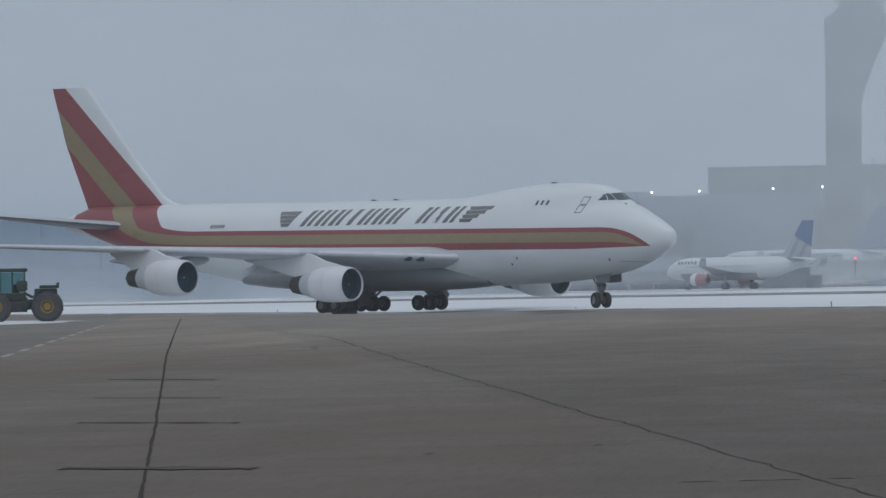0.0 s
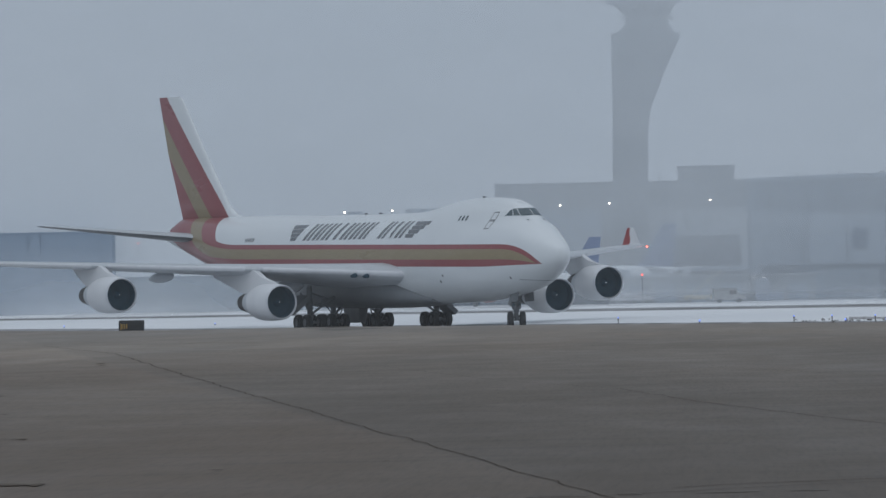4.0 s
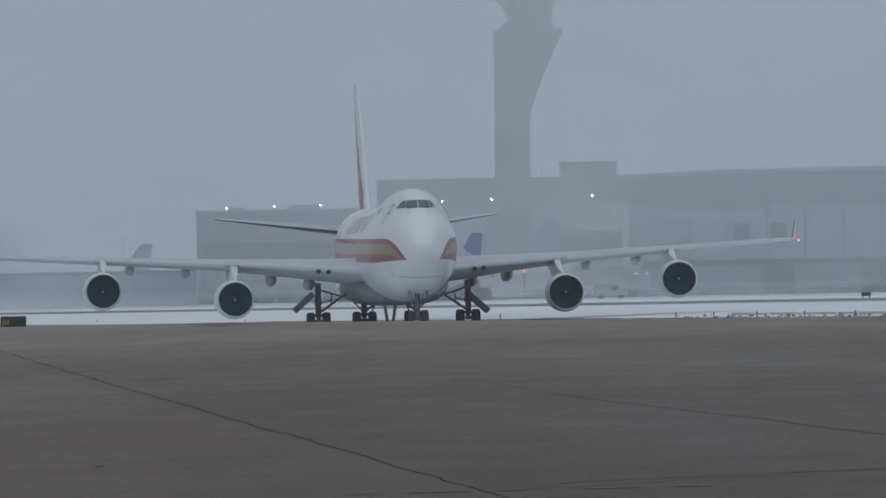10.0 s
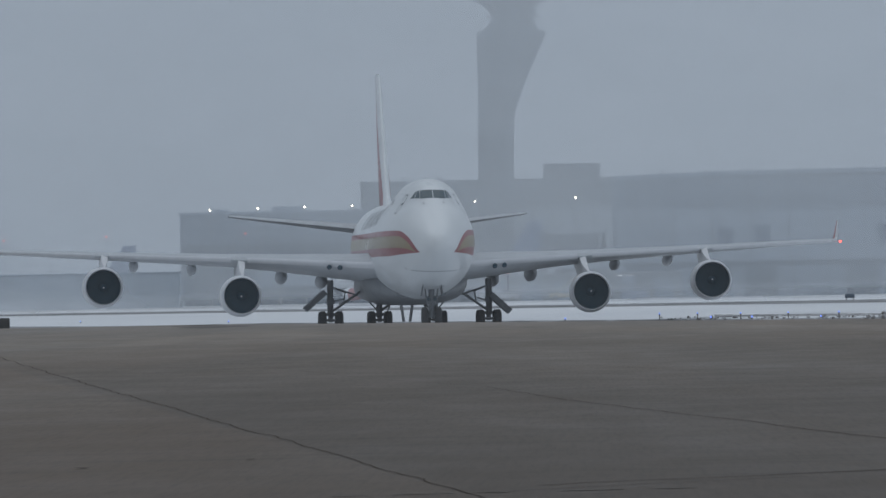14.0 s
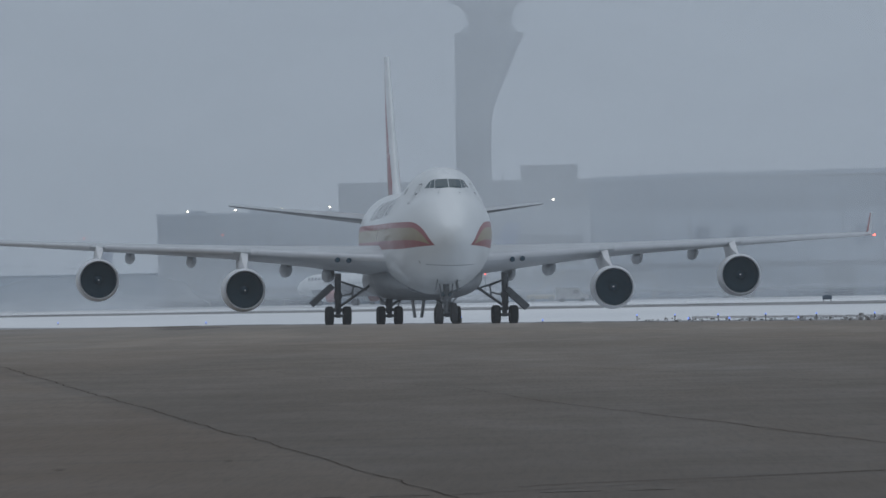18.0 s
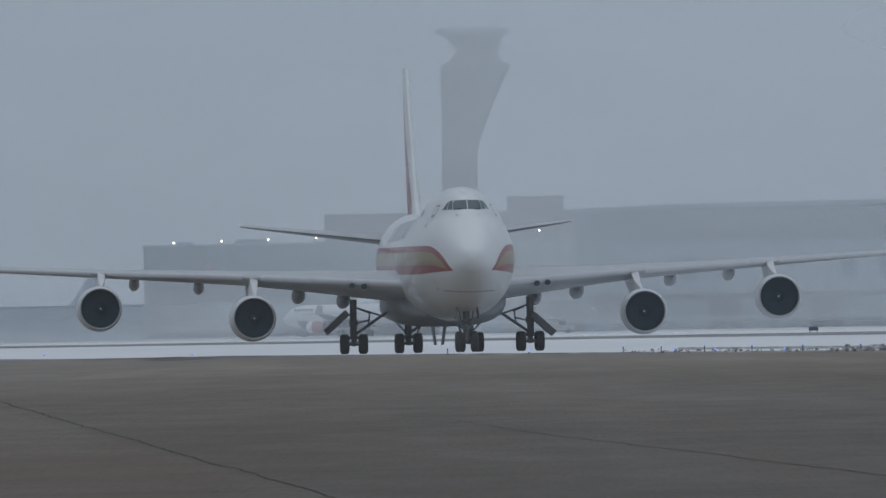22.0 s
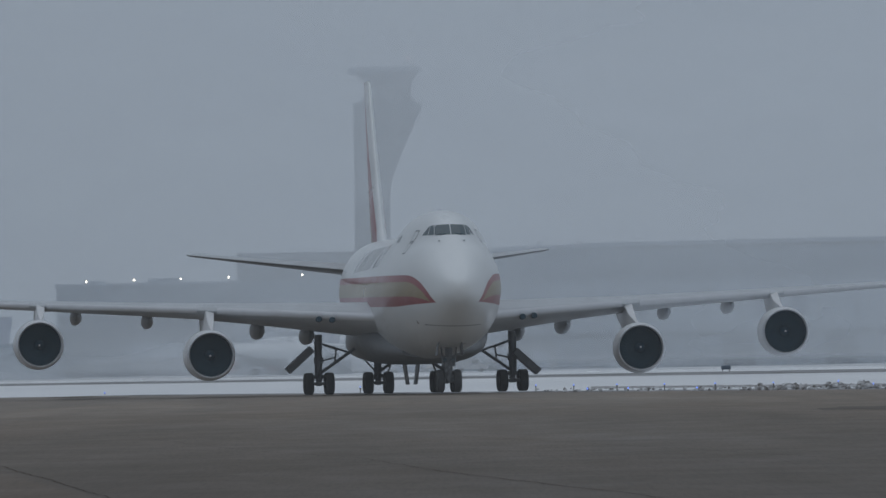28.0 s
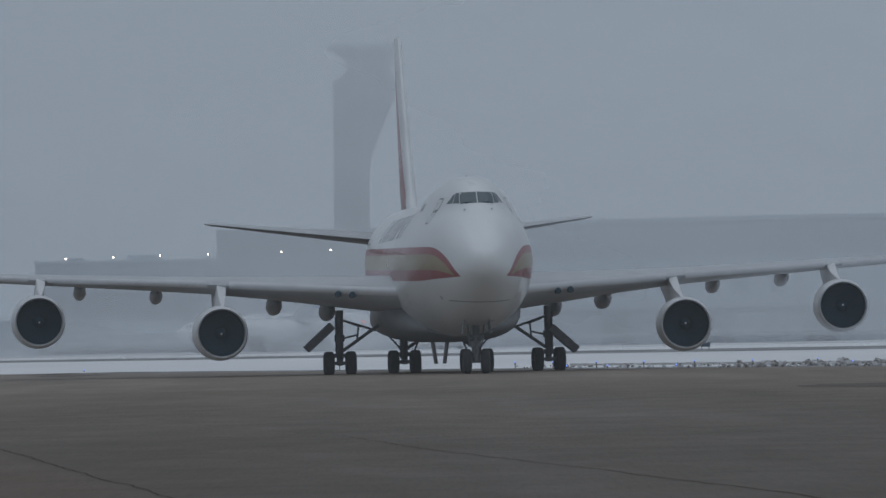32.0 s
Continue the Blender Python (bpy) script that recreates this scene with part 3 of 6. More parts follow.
def floodlights():
    def one(x, z):
        f = empty("floodlight_mast", pose(x, 1590, 0), "tall steel mast with a bright white floodlight", "floodlight", "apron floodlights")
        part("mast", tubes(((0, 0, 0), (0, 0, z - 0.2), 0.16, 0.07), n=10), MAT["steel"], f)
        head = part("lamp_head", boxed(-0.3, 0.3, -0.2, 0.25, z - 0.3, z + 0.3, 0.06), MAT["dark"], f, smooth=False)
        part("lens", lathe([(-0.5, 0.0), (-0.45, 0.13), (-0.33, 0.195), (-0.21, 0.21)], 16, "Y", (0, 0, z)), MAT["flood"], head, "glowing white lens")
    for x, z in ((-77.4, 19.0), (-67.9, 19.15), (-58.6, 19.3), (-49.1, 19.4), (-34.5, 19.6), (-24.7, 19.8), (-4.7, 20.1)):
        one(x, z)

    def red(x, y, z):
        f = empty("obstruction_light_pole", pose(x, y, 0), "thin pole with a glowing red warning light", "warning light", "red warning lights")
        part("pole", tubes(((0, 0, 0), (0, 0, z), 0.07, 0.05), ((-0.5, 0, z - 0.5), (0.5, 0, z - 0.5), 0.05), n=8), MAT["dark"], f)
        part("lens", lathe([(-0.2, 0.02), (-0.08, 0.2), (0.12, 0.19), (0.24, 0.02)], 14, "Z", (0, 0, z + 0.2)), MAT["red_lamp"], f, "glowing red lens")
    for x, y, z in ((-115.6, 1550, 13.2), (-95.7, 1550, 13.6), (-70.4, 1588, 14.0), (-16.7, 1436, 4.9)):
        red(x, y, z)

    def pole(x, y, z, arms):
        f = empty("light_pole", pose(x, y, 0), "thin dark steel pole in fog", "pole", "airfield poles")
        part("pole", tubes(((0, 0, 0), (0, 0, z), 0.08, 0.05), n=8), MAT["dark"], f)
        for k in range(arms):
            part("cross_arm", tubes(((-1.4, 0, z - 0.2 - 1.2 * k), (1.4, 0, z - 0.2 - 1.2 * k), 0.045), n=6), MAT["dark"], f)
    for x, y, z, arms in ((21.4, 1450, 8.6, 0), (25.0, 1450, 9.4, 0), (30.1, 1450, 8.4, 0), (31.0, 1455, 7.0, 0), (-105.5, 1455, 8.3, 1), (-103.6, 1455, 8.5, 1), (-100.1, 1455, 8.4, 2), (-91.7, 1455, 9.0, 2), (9.0, 1462, 7.7, 0)):
        pole(x, y, z, arms)


terminal()
concourse()
hangar()
west_hangar()
control_tower()
floodlights()


# ---------------------------------------------------------------- the freighter
# Its own space: x forward from the nose wheels, y to its left, z up from the ground.
STATIONS = [
    (7.84, 5.44, 5.48, 0.02), (7.76, 5.04, 5.86, 0.36), (7.55, 4.75, 6.05, 0.62), (7.0, 4.36, 6.40, 0.96), (6.0, 3.84, 6.93, 1.38), (5.0, 3.42, 7.42, 1.72),
    (4.2, 3.14, 7.82, 1.98), (3.45, 2.93, 8.25, 2.18), (3.0, 2.82, 8.56, 2.30), (2.6, 2.75, 8.84, 2.40), (2.0, 2.65, 9.18, 2.53), (1.0, 2.50, 9.52, 2.71),
    (0.0, 2.38, 9.70, 2.85), (-2.0, 2.18, 9.83, 3.04), (-4.0, 2.06, 9.87, 3.16), (-7.0, 1.96, 9.74, 3.23), (-9.5, 1.90, 9.48, 3.25), (-12.0, 1.87, 9.15, 3.25),
    (-14.5, 1.86, 8.92, 3.25), (-18.0, 1.86, 8.88, 3.25), (-30.0, 1.90, 8.92, 3.25), (-34.0, 2.06, 8.96, 3.25), (-38.0, 2.42, 9.02, 3.23), (-42.0, 3.02, 9.06, 3.08),
    (-46.0, 3.82, 9.08, 2.75), (-50.0, 4.72, 9.08, 2.26), (-54.0, 5.66, 9.08, 1.66), (-57.4, 6.48, 9.02, 1.12), (-58.3, 6.70, 8.72, 0.96), (-59.0, 6.86, 8.45, 0.80), (-60.2, 7.15, 8.28, 0.56), (-60.9, 7.42, 8.02, 0.28)]


# the upper deck's lobe: station, its radius, and the top that the main deck's lobe would have without it
LOBES = [(4.2, 1.1, 7.82), (3.45, 1.08, 8.10), (3.0, 1.10, 8.22), (2.5, 1.16, 8.32), (1.35, 1.38, 8.46), (0.0, 1.80, 8.60), (-1.5, 2.12, 8.70), (-4.0, 2.36, 8.80), (-14.5, 2.45, 8.92), (-15.0, 2.45, 9.2)]


def section(x):
    zb, zt, hw = table(STATIONS, x)
    zm = min(zb + min(3.25, (zt - zb) * 0.47), zt - 0.01)
    r, main = table(LOBES, x)
    return zb, zt, hw, zm, r, min(main, zt)


def half_width(x, z):
    """Half the fuselage's width at a station and height."""
    zb, zt, hw, zm, r, main = section(x)
    if z < zm:
        k = min(1.0, (zm - z) / (zm - zb))
        return hw * math.sqrt(max(0.0, 1 - k * k))
    k = min(1.0, (z - zm) / (main - zm))
    # the nose is fuller in its shoulders than an ellipse
    p = 2 + 0.5 * max(0.0, min(1.0, (x - 1.2) / 2.6))
    lower = hw * max(0.0, 1 - k**p) ** (1 / p)
    if x > 4.2 or x < -15:
        return lower
    up = max(0.0, z - (zt - r))
    upper = math.sqrt(max(0.0, r * r - up * up)) if up < r else 0.0
    upper = min(upper, hw * 0.985)
    return (lower**7 + upper**7) ** (1 / 7)


def skin_x(y, z):
    """The station at which the nose's skin passes through a point seen from the front."""
    a, b = -2.0, 7.7
    for _ in range(40):
        c = (a + b) / 2
        zb, zt = section(c)[:2]
        if zb < z < zt and half_width(c, z) > abs(y):
            a = c
        else:
            b = c
    return a


def fuselage_ring(x, n=64):
    zb, zt, hw, zm = section(x)[:4]
    ring = []
    for i in range(n):
        a = 2 * math.pi * i / n
        c, t = math.cos(a), math.sin(a)
        z = zm + ((zt - zm) if t >= 0 else (zm - zb)) * t
        ring.append((x, math.copysign(half_width(x, z), c) if abs(c) > 1e-6 else 0.0, z))
    return ring


def livery(name):
    """White gloss paint with a red, gold and red stripe that sweeps up into the fin."""
    m = Mat(name, 0.45, spec=0.15)
    x, y, z = m.xyz()
    drop = (x - 1.9).mx(0.0).op("DIVIDE", 4.65).pw(2.6) * 1.62
    a = z * -1 - x * 0.011 + 6.33 - drop
    b = (x * -1 - 48.75) - (z - 9.18) * 1.159
    b2 = b * 0.116 + (b - 3.1).mx(0.0) * 0.186
    r = 0.45
    d = ((a + r).mx(0.0).pw(2.0) + (b2 + r).mx(0.0).pw(2.0)).pw(0.5) - r
    shrink = (drop * -0.613 + 1.0).mx(0.02)
    ink = d.gt(0.0) * a.lt(drop * -1.0 + 1.68 - x.mx(0.0) * 0.03)
    # the tail cone behind the fin is bare white
    ink = ink * (x + 58.8 + (z - 8.9).mx(0.0) * 10 - (z * -1 + 7.6).mx(0.0) * 2.6).gt(0.0)
    gold = d.gt(shrink * 0.36 + drop.mn(1.3) * 0.26) * d.lt(shrink * 1.14)
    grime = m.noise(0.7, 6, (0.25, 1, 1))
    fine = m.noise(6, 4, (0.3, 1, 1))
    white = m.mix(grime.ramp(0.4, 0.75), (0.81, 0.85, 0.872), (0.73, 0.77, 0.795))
    # the white turns greyer in fine noise towards the belly
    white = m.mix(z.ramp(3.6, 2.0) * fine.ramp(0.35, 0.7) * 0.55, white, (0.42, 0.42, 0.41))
    red = m.mix(fine.ramp(0.3, 0.7), (0.36, 0.105, 0.112), (0.30, 0.092, 0.100))
    yellow = m.mix(fine.ramp(0.3, 0.7), (0.36, 0.29, 0.18), (0.31, 0.25, 0.155))
    c = m.mix(gold, red, yellow)
    c = m.mix(ink, white, c)
    m.color(c).rough(grime.ramp(0.3, 0.8, 0.26, 0.42))
    wave = m.noise(0.55, 3, (0.5, 1, 1))
    m.bump(wave, 0.30, 0.05)
    m.p.inputs["Coat Weight"].default_value = 0.28
    m.p.inputs["Coat Roughness"].default_value = 0.03
    m.p.inputs["Coat IOR"].default_value = 1.5
    return m.m


def aero_ring(le, chord, thick, twist, y, z, n=14, vertical=False, span=(0, 1)):
    """An airfoil ring: leading edge x, chord, thickness ratio, twist in degrees (nose up)."""
    pts = []
    for i in range(n + 1):
        k = lerp(*span, 0.5 - 0.5 * math.cos(math.pi * i / n))
        t = 5 * thick * (0.2969 * math.sqrt(k) - 0.126 * k - 0.3516 * k**2 + 0.2843 * k**3 - 0.1036 * k**4)
        pts.append((k, t))
    under = 1.0 if vertical else 0.8
    loop = [(k, t) for k, t in pts] + [(k, -t * under) for k, t in pts[::-1] if t > 0.002 * thick]
    ring = []
    s = math.sin(radians(twist))
    for k, t in loop:
        if vertical:
            ring.append((le - k * chord, y + t * chord, z))
        else:
            ring.append((le - k * chord, y, z + t * chord - k * chord * s))
    return ring


WING = [(0.0, -9.6, 20.0, 0.13, 2.0, 4.10), (3.0, -12.3, 16.9, 0.125, 2.0, 4.22), (7.0, -15.9, 13.6, 0.115, 1.8, 4.50), (12.4, -20.7, 9.9, 0.10, 1.2, 4.86),
        (18.5, -26.1, 7.7, 0.095, 0.6, 5.20), (24.0, -30.9, 6.0, 0.09, 0.0, 5.52), (29.0, -35.2, 4.6, 0.085, -0.6, 5.82), (31.5, -37.3, 4.0, 0.08, -0.8, 5.95)]



def wing_at(y):
    return table([(-r[0], *r[1:]) for r in WING], -abs(y))


def wing_point(y, k, up=1):
    """A point on the wing's skin: k along the chord, on its upper or lower side."""
    le, c, th, tw, z = wing_at(y)
    t = 5 * th * (0.2969 * math.sqrt(k) - 0.126 * k - 0.3516 * k**2 + 0.2843 * k**3 - 0.1036 * k**4)
    return Vector((le - k * c, y, z + (t if up > 0 else -0.8 * t) * c - k * c * math.sin(radians(tw))))


def side_patch(bm, quad, side, n=(4, 3), proud=0.012):
    """A thin plate that follows the fuselage's side. quad: four (x, z) corners in order."""
    grid = []
    for i in range(n[0] + 1):
        row = []
        for j in range(n[1] + 1):
            u, w = i / n[0], j / n[1]
            lo = [lerp(quad[0][k], quad[1][k], u) for k in (0, 1)]
            hi = [lerp(quad[3][k], quad[2][k], u) for k in (0, 1)]
            x, z = lerp(lo[0], hi[0], w), lerp(lo[1], hi[1], w)
            row.append(bm.verts.new((x, side * (half_width(x, z) + proud), z)))
        grid.append(row)
    for a, b in zip(grid, grid[1:]):
        for j in range(n[1]):
            bm.faces.new((a[j], b[j], b[j + 1], a[j + 1]))


def nose_patch(bm, quad, n=(5, 4), proud=0.012):
    """A thin plate on the nose. quad: four (y, z) corners in order."""
    grid = []
    for i in range(n[0] + 1):
        row = []
        for j in range(n[1] + 1):
            u, w = i / n[0], j / n[1]
            lo = [lerp(quad[0][k], quad[1][k], u) for k in (0, 1)]
            hi = [lerp(quad[3][k], quad[2][k], u) for k in (0, 1)]
            y, z = lerp(lo[0], hi[0], w), lerp(lo[1], hi[1], w)
            row.append(bm.verts.new((skin_x(y, z) + proud, y, z)))
        grid.append(row)
    for a, b in zip(grid, grid[1:]):
        for j in range(n[1]):
            bm.faces.new((a[j], b[j], b[j + 1], a[j + 1]))


def outline(bm, quad, side, w=0.06):
    """A thin dark seam round a door."""
    for i in range(4):
        p, q = Vector(quad[i]), Vector(quad[(i + 1) % 4])
        d = (q - p).normalized() * w / 2
        e = Vector((-d.y, d.x))
        side_patch(bm, [tuple(p - d - e), tuple(q + d - e), tuple(q + d + e), tuple(p - d + e)], side, (3, 1), 0.015)


WHEELS = []
FANS = []
STEERED = []


def freighter():
    paint = livery("freighter_livery")
    white = plain("nacelle_white", (0.80, 0.82, 0.845), 0.35, scale=0.8, vary=0.15)
    wing_grey = plain("wing_grey_paint", (0.60, 0.64, 0.68), 0.38, scale=0.5, vary=0.2)
    under_shade = plain("underside_shade_grey", (0.17, 0.185, 0.20), 0.4, scale=0.5, vary=0.2)
    fairing_grey = plain("fairing_mid_grey", (0.25, 0.27, 0.29), 0.4, scale=0.6, vary=0.25)
    bare = plain("bare_aluminium", (0.74, 0.765, 0.80), 0.42, 0.45, scale=1.5, vary=0.15)
    soot = plain("heat_stained_steel", (0.13, 0.125, 0.12), 0.5, 0.7, scale=2, vary=0.4)
    # intake shade and haze are put into the colours of fan and cavity
    fan_grey = plain("fan_shaded_metal", (0.045, 0.092, 0.128), 0.7, 0.0, scale=4, vary=0.3, spec=0.15)
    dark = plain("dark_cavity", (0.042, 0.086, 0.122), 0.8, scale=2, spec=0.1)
    glass = plain("cockpit_glass", (0.085, 0.125, 0.145), 0.10, scale=3, vary=0.2)
    letter = plain("charcoal_lettering", (0.098, 0.103, 0.114), 0.08, scale=2, vary=0.25)
    gloss = letter.node_tree.nodes["Principled BSDF"].inputs
    gloss["Coat Weight"].default_value, gloss["Coat Roughness"].default_value = 1.0, 0.03
    gear_grey = plain("landing_gear_grey", (0.25, 0.27, 0.29), 0.5, 0.2, scale=3, vary=0.4)
    door_grey = plain("gear_door_grey", (0.30, 0.315, 0.33), 0.45, scale=2, vary=0.25)
    rubber = plain("tyre_rubber", (0.055, 0.058, 0.062), 0.85, scale=4, vary=0.4)
    rim = plain("wheel_rim", (0.34, 0.345, 0.35), 0.5, 0.3, scale=6, vary=0.35)
    red = plain("red_tip_paint", (0.36, 0.032, 0.035), 0.35, scale=2, vary=0.2)
    strobe = glow("wing_tip_red_lens", (1.0, 0.10, 0.06), 6)

    a = empty("cargo_airplane", pose(*[TAXI[0][i] for i in (1, 2, 3)], 0, 0, TAXI[0][6]),
              "white four-engined cargo airplane with red and gold stripes taxiing", "airplane")

    # fuselage
    bm = bmesh.new()
    xs = [7.84, 7.80, 7.70, 7.52, 7.25, 6.95] + [6.6 - 0.35 * i for i in range(14)]
    xs += [xs[-1] - 0.5 * i for i in range(1, 12)]
    xs += [xs[-1] - 1.0 * i for i in range(1, 17)]
    while xs[-1] > -59.6:
        xs.append(xs[-1] - 1.35)
    xs += [-60.5, -60.9]
    loft(bm, [fuselage_ring(x) for x in xs])
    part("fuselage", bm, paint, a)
    part("auxiliary_exhaust", lathe([(-60.85, 0.24), (-61.15, 0.21), (-61.15, 0.15), (-60.95, 0.14)], 16, centre=(0, 0, 7.72)), soot, a)

    # wing-to-body fairing
    bm = bmesh.new()
    rings = []
    for x, w, zb, zt in ((-10.6, 1.7, 1.96, 2.6), (-12.4, 2.5, 1.84, 3.2), (-14.2, 3.0, 1.72, 3.8), (-15.8, 3.35, 1.65, 4.4), (-17.5, 3.6, 1.6, 5.0), (-22, 3.62, 1.6, 5.0), (-27, 3.6, 1.62, 4.7), (-31, 3.5, 1.75, 4.3), (-35, 3.1, 2.05, 3.7), (-37.5, 2.3, 2.3, 3.1)):
        zm = (zb + zt) / 2
        rings.append([(x, w * math.copysign(abs(math.cos(t)) ** 0.7, math.cos(t)), zm + (zt - zm) * math.copysign(abs(math.sin(t)) ** 0.8, math.sin(t))) for t in (2 * math.pi * i / 32 for i in range(32))])
    loft(bm, rings)
    part("wing_fairing", bm, fairing_grey, a, "grey fairing under the wing roots")

    # fin, rudder and tailplane
    tail = ((-45.2, 12.6, 0.04, 8.85), (-47.6, 10.35, 0.075, 9.25), (-48.9, 9.35, 0.082, 9.9), (-53.3, 7.05, 0.078, 14.4), (-57.4, 4.35, 0.07, 18.85), (-57.9, 3.9, 0.045, 19.02))
    bm = bmesh.new()
    loft(bm, [aero_ring(le, ch, th, 0, 0, z, vertical=True, span=(0, 0.70)) for le, ch, th, z in tail])
    part("fin", bm, paint, a, auto=40)
    bm = bmesh.new()
    loft(bm, [aero_ring(le, ch, th, 0, 0, z, vertical=True, span=(0.702, 1)) for le, ch, th, z in tail])
    part("rudder", bm, paint, a, auto=40)
    for s in (-1, 1):
        bm = bmesh.new()
        loft(bm, [aero_ring(le, ch, th, -1, s * y, z) for y, le, ch, th, z in ((0.6, -50.8, 9.0, 0.10, 7.3), (1.6, -51.7, 8.4, 0.10, 7.42), (6.3, -55.8, 5.4, 0.09, 8.02), (10.7, -59.7, 2.7, 0.085, 8.6), (11.08, -60.4, 1.9, 0.06, 8.65))])
        bm.normal_update()
        bmesh.ops.recalc_face_normals(bm, faces=bm.faces)
        # faces that look down get a darker grey for the shade beneath
        for f in bm.faces:
            f.material_index = 1 if f.normal.z < 0.12 else 0
        part("tailplane", bm, [wing_grey, under_shade], a, "pale tailplane with its underside shade coloured dark grey")

    # wings with winglets, flaps, canoe fairings and lamps
    for s in (-1, 1):
        bm = bmesh.new()
        loft(bm, [aero_ring(le, ch, th, tw, s * y, z) for y, le, ch, th, tw, z in [(yy, *wing_at(yy)) for yy in (0, 3, 5, 7, 9.5, 12.4, 15.5, 18.5, 21.3, 24, 26.5, 29, 30.6, 31.5)]])
        wing = part("wing", bm, wing_grey, a)
        for y0, y1 in ((2.6, 11.4), (12.5, 20.7), (21.7, 31.0)):
            bm = bmesh.new()
            rings = []
            for i in range(13):
                y = lerp(y0, y1, i / 12)
                q = wing_point(y, 0.0)
                r = lerp(0.16, 0.07, y / 31)
                rings.append([(q.x - 0.06 + r * math.cos(t), s * y, q.z + 1.5 * r * math.sin(t)) for t in (2 * math.pi * j / 10 for j in range(10))])
            loft(bm, rings)
            part("leading_edge", bm, bare, wing, "bare polished metal leading edge")
        bm = bmesh.new()
        loft(bm, [aero_ring(le, ch, 0.05, 0, s * y, z, n=24) for y, le, ch, z in ((31.40, -37.4, 3.7, 5.93), (31.60, -38.2, 2.9, 6.14), (31.72, -38.85, 2.05, 6.78), (31.84, -39.5, 1.2, 7.44))])
        for k, f in enumerate(bm.faces):
            cx = f.calc_center_median()
            if cx.x > lerp(-39.85, -40.3, max(0, min(1, (cx.z - 6.1) / 1.5))):
                f.material_index = 1
        part("winglet", bm, [red, white], wing, "red winglet with a white leading edge")
        part("tip_lamp", lathe([(-0.12, 0.02), (0, 0.07), (0.10, 0.03)], 10, centre=(-37.15, s * 31.68, 5.9)), strobe if s > 0 else glass, wing)
        for y in (6.0, 8.75, 14.9, 18.9):
            p = wing_point(y, 0.72, -1)
            le, ch, th, tw, z = wing_at(y)
            L, R = (5.6, 0.43) if y < 10 else (4.6, 0.35)
            x0 = le - ch * 0.62
            bm = bmesh.new()
            rings = []
            for k, r in ((0, 0.06), (0.06, 0.45), (0.18, 0.8), (0.4, 1.0), (0.65, 0.92), (0.85, 0.6), (0.96, 0.25), (1, 0.05)):
                zc = p.z - 0.22 - 0.22 * k
                rings.append([(x0 - k * L, s * y + R * r * math.cos(t), zc + R * 1.25 * r * math.sin(t)) for t in (2 * math.pi * i / 16 for i in range(16))])
            loft(bm, rings)
            part("flap_track_fairing", bm, wing_grey, wing)
        for y in (5.3, 6.0):
            p = wing_point(y, 0.0)
            part("landing_light", lathe([(0.12, 0.0), (0.12, 0.14), (0.07, 0.165), (-0.5, 0.165), (-0.5, 0.02)], 18, centre=(p.x + 0.12, s * y, p.z - 0.24)), dark, wing, "dark round landing light")
        # flap seam along the rear of the wing
        for y0, y1, k in ((3.8, 11.2, 0.7), (12.8, 20.5, 0.7), (21.5, 29.5, 0.78), (3.8, 11.2, 0.84), (12.8, 20.5, 0.84)):
                bm = bmesh.new()
                n = 8
                for i in range(n):
                    ya, yb = lerp(y0, y1, i / n), lerp(y0, y1, (i + 1) / n)
                    q = [wing_point(ya, k), wing_point(yb, k), wing_point(yb, k + 0.008), wing_point(ya, k + 0.008)]
                    bm.faces.new([bm.verts.new((v.x, s * v.y, v.z + 0.012)) for v in q])
                bmesh.ops.remove_doubles(bm, verts=bm.verts, dist=0.002)
                part("flap_seam", bm, dark, wing, "dark flap seam", smooth=False)

        # engines
        for y, xi, zc in ((11.99, -15.45, 2.3), (21.22, -24.42, 3.12)):
            c = (xi, s * y, zc)
            cowl = part("engine_cowling", lathe([(-1.15, 1.18), (-0.5, 1.175), (-0.16, 1.20), (-0.03, 1.235), (0.0, 1.26), (-0.04, 1.30), (-0.22, 1.345), (-0.8, 1.40), (-1.8, 1.42), (-2.7, 1.39), (-3.3, 1.31), (-3.65, 1.23), (-3.65, 1.19), (-3.3, 1.2), (-1.15, 1.18)], 40, centre=c, closed=False), white, a, auto=50)
            part("cowl_seam", lathe([(-2.02, 1.424), (-2.06, 1.424)], 40, centre=c), wing_grey, cowl, "thin seam round the cowling", smooth=False)
            part("intake_lip", lathe([(-0.13, 1.195), (-0.03, 1.228), (0.012, 1.26), (-0.04, 1.308), (-0.2, 1.35), (-0.2, 1.33), (-0.13, 1.195)], 40, centre=c), bare, cowl, "polished metal intake lip")
            part("inner_duct", lathe([(-1.2, 1.155), (-0.5, 1.155), (-0.14, 1.185)], 40, centre=c, closed=False), dark, cowl, "inner duct with its shade in the colour")
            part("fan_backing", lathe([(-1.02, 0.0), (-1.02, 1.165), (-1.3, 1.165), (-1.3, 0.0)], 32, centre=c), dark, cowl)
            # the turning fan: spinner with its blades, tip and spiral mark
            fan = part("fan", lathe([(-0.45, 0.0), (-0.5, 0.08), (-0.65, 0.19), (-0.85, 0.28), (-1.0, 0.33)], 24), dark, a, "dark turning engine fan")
            fan.matrix_basis = Matrix.Translation(c) @ Matrix.Rotation(radians(-1.5 * s), 4, "Z")
            FANS.append((fan, c, -1.5 * s))
            blade = None
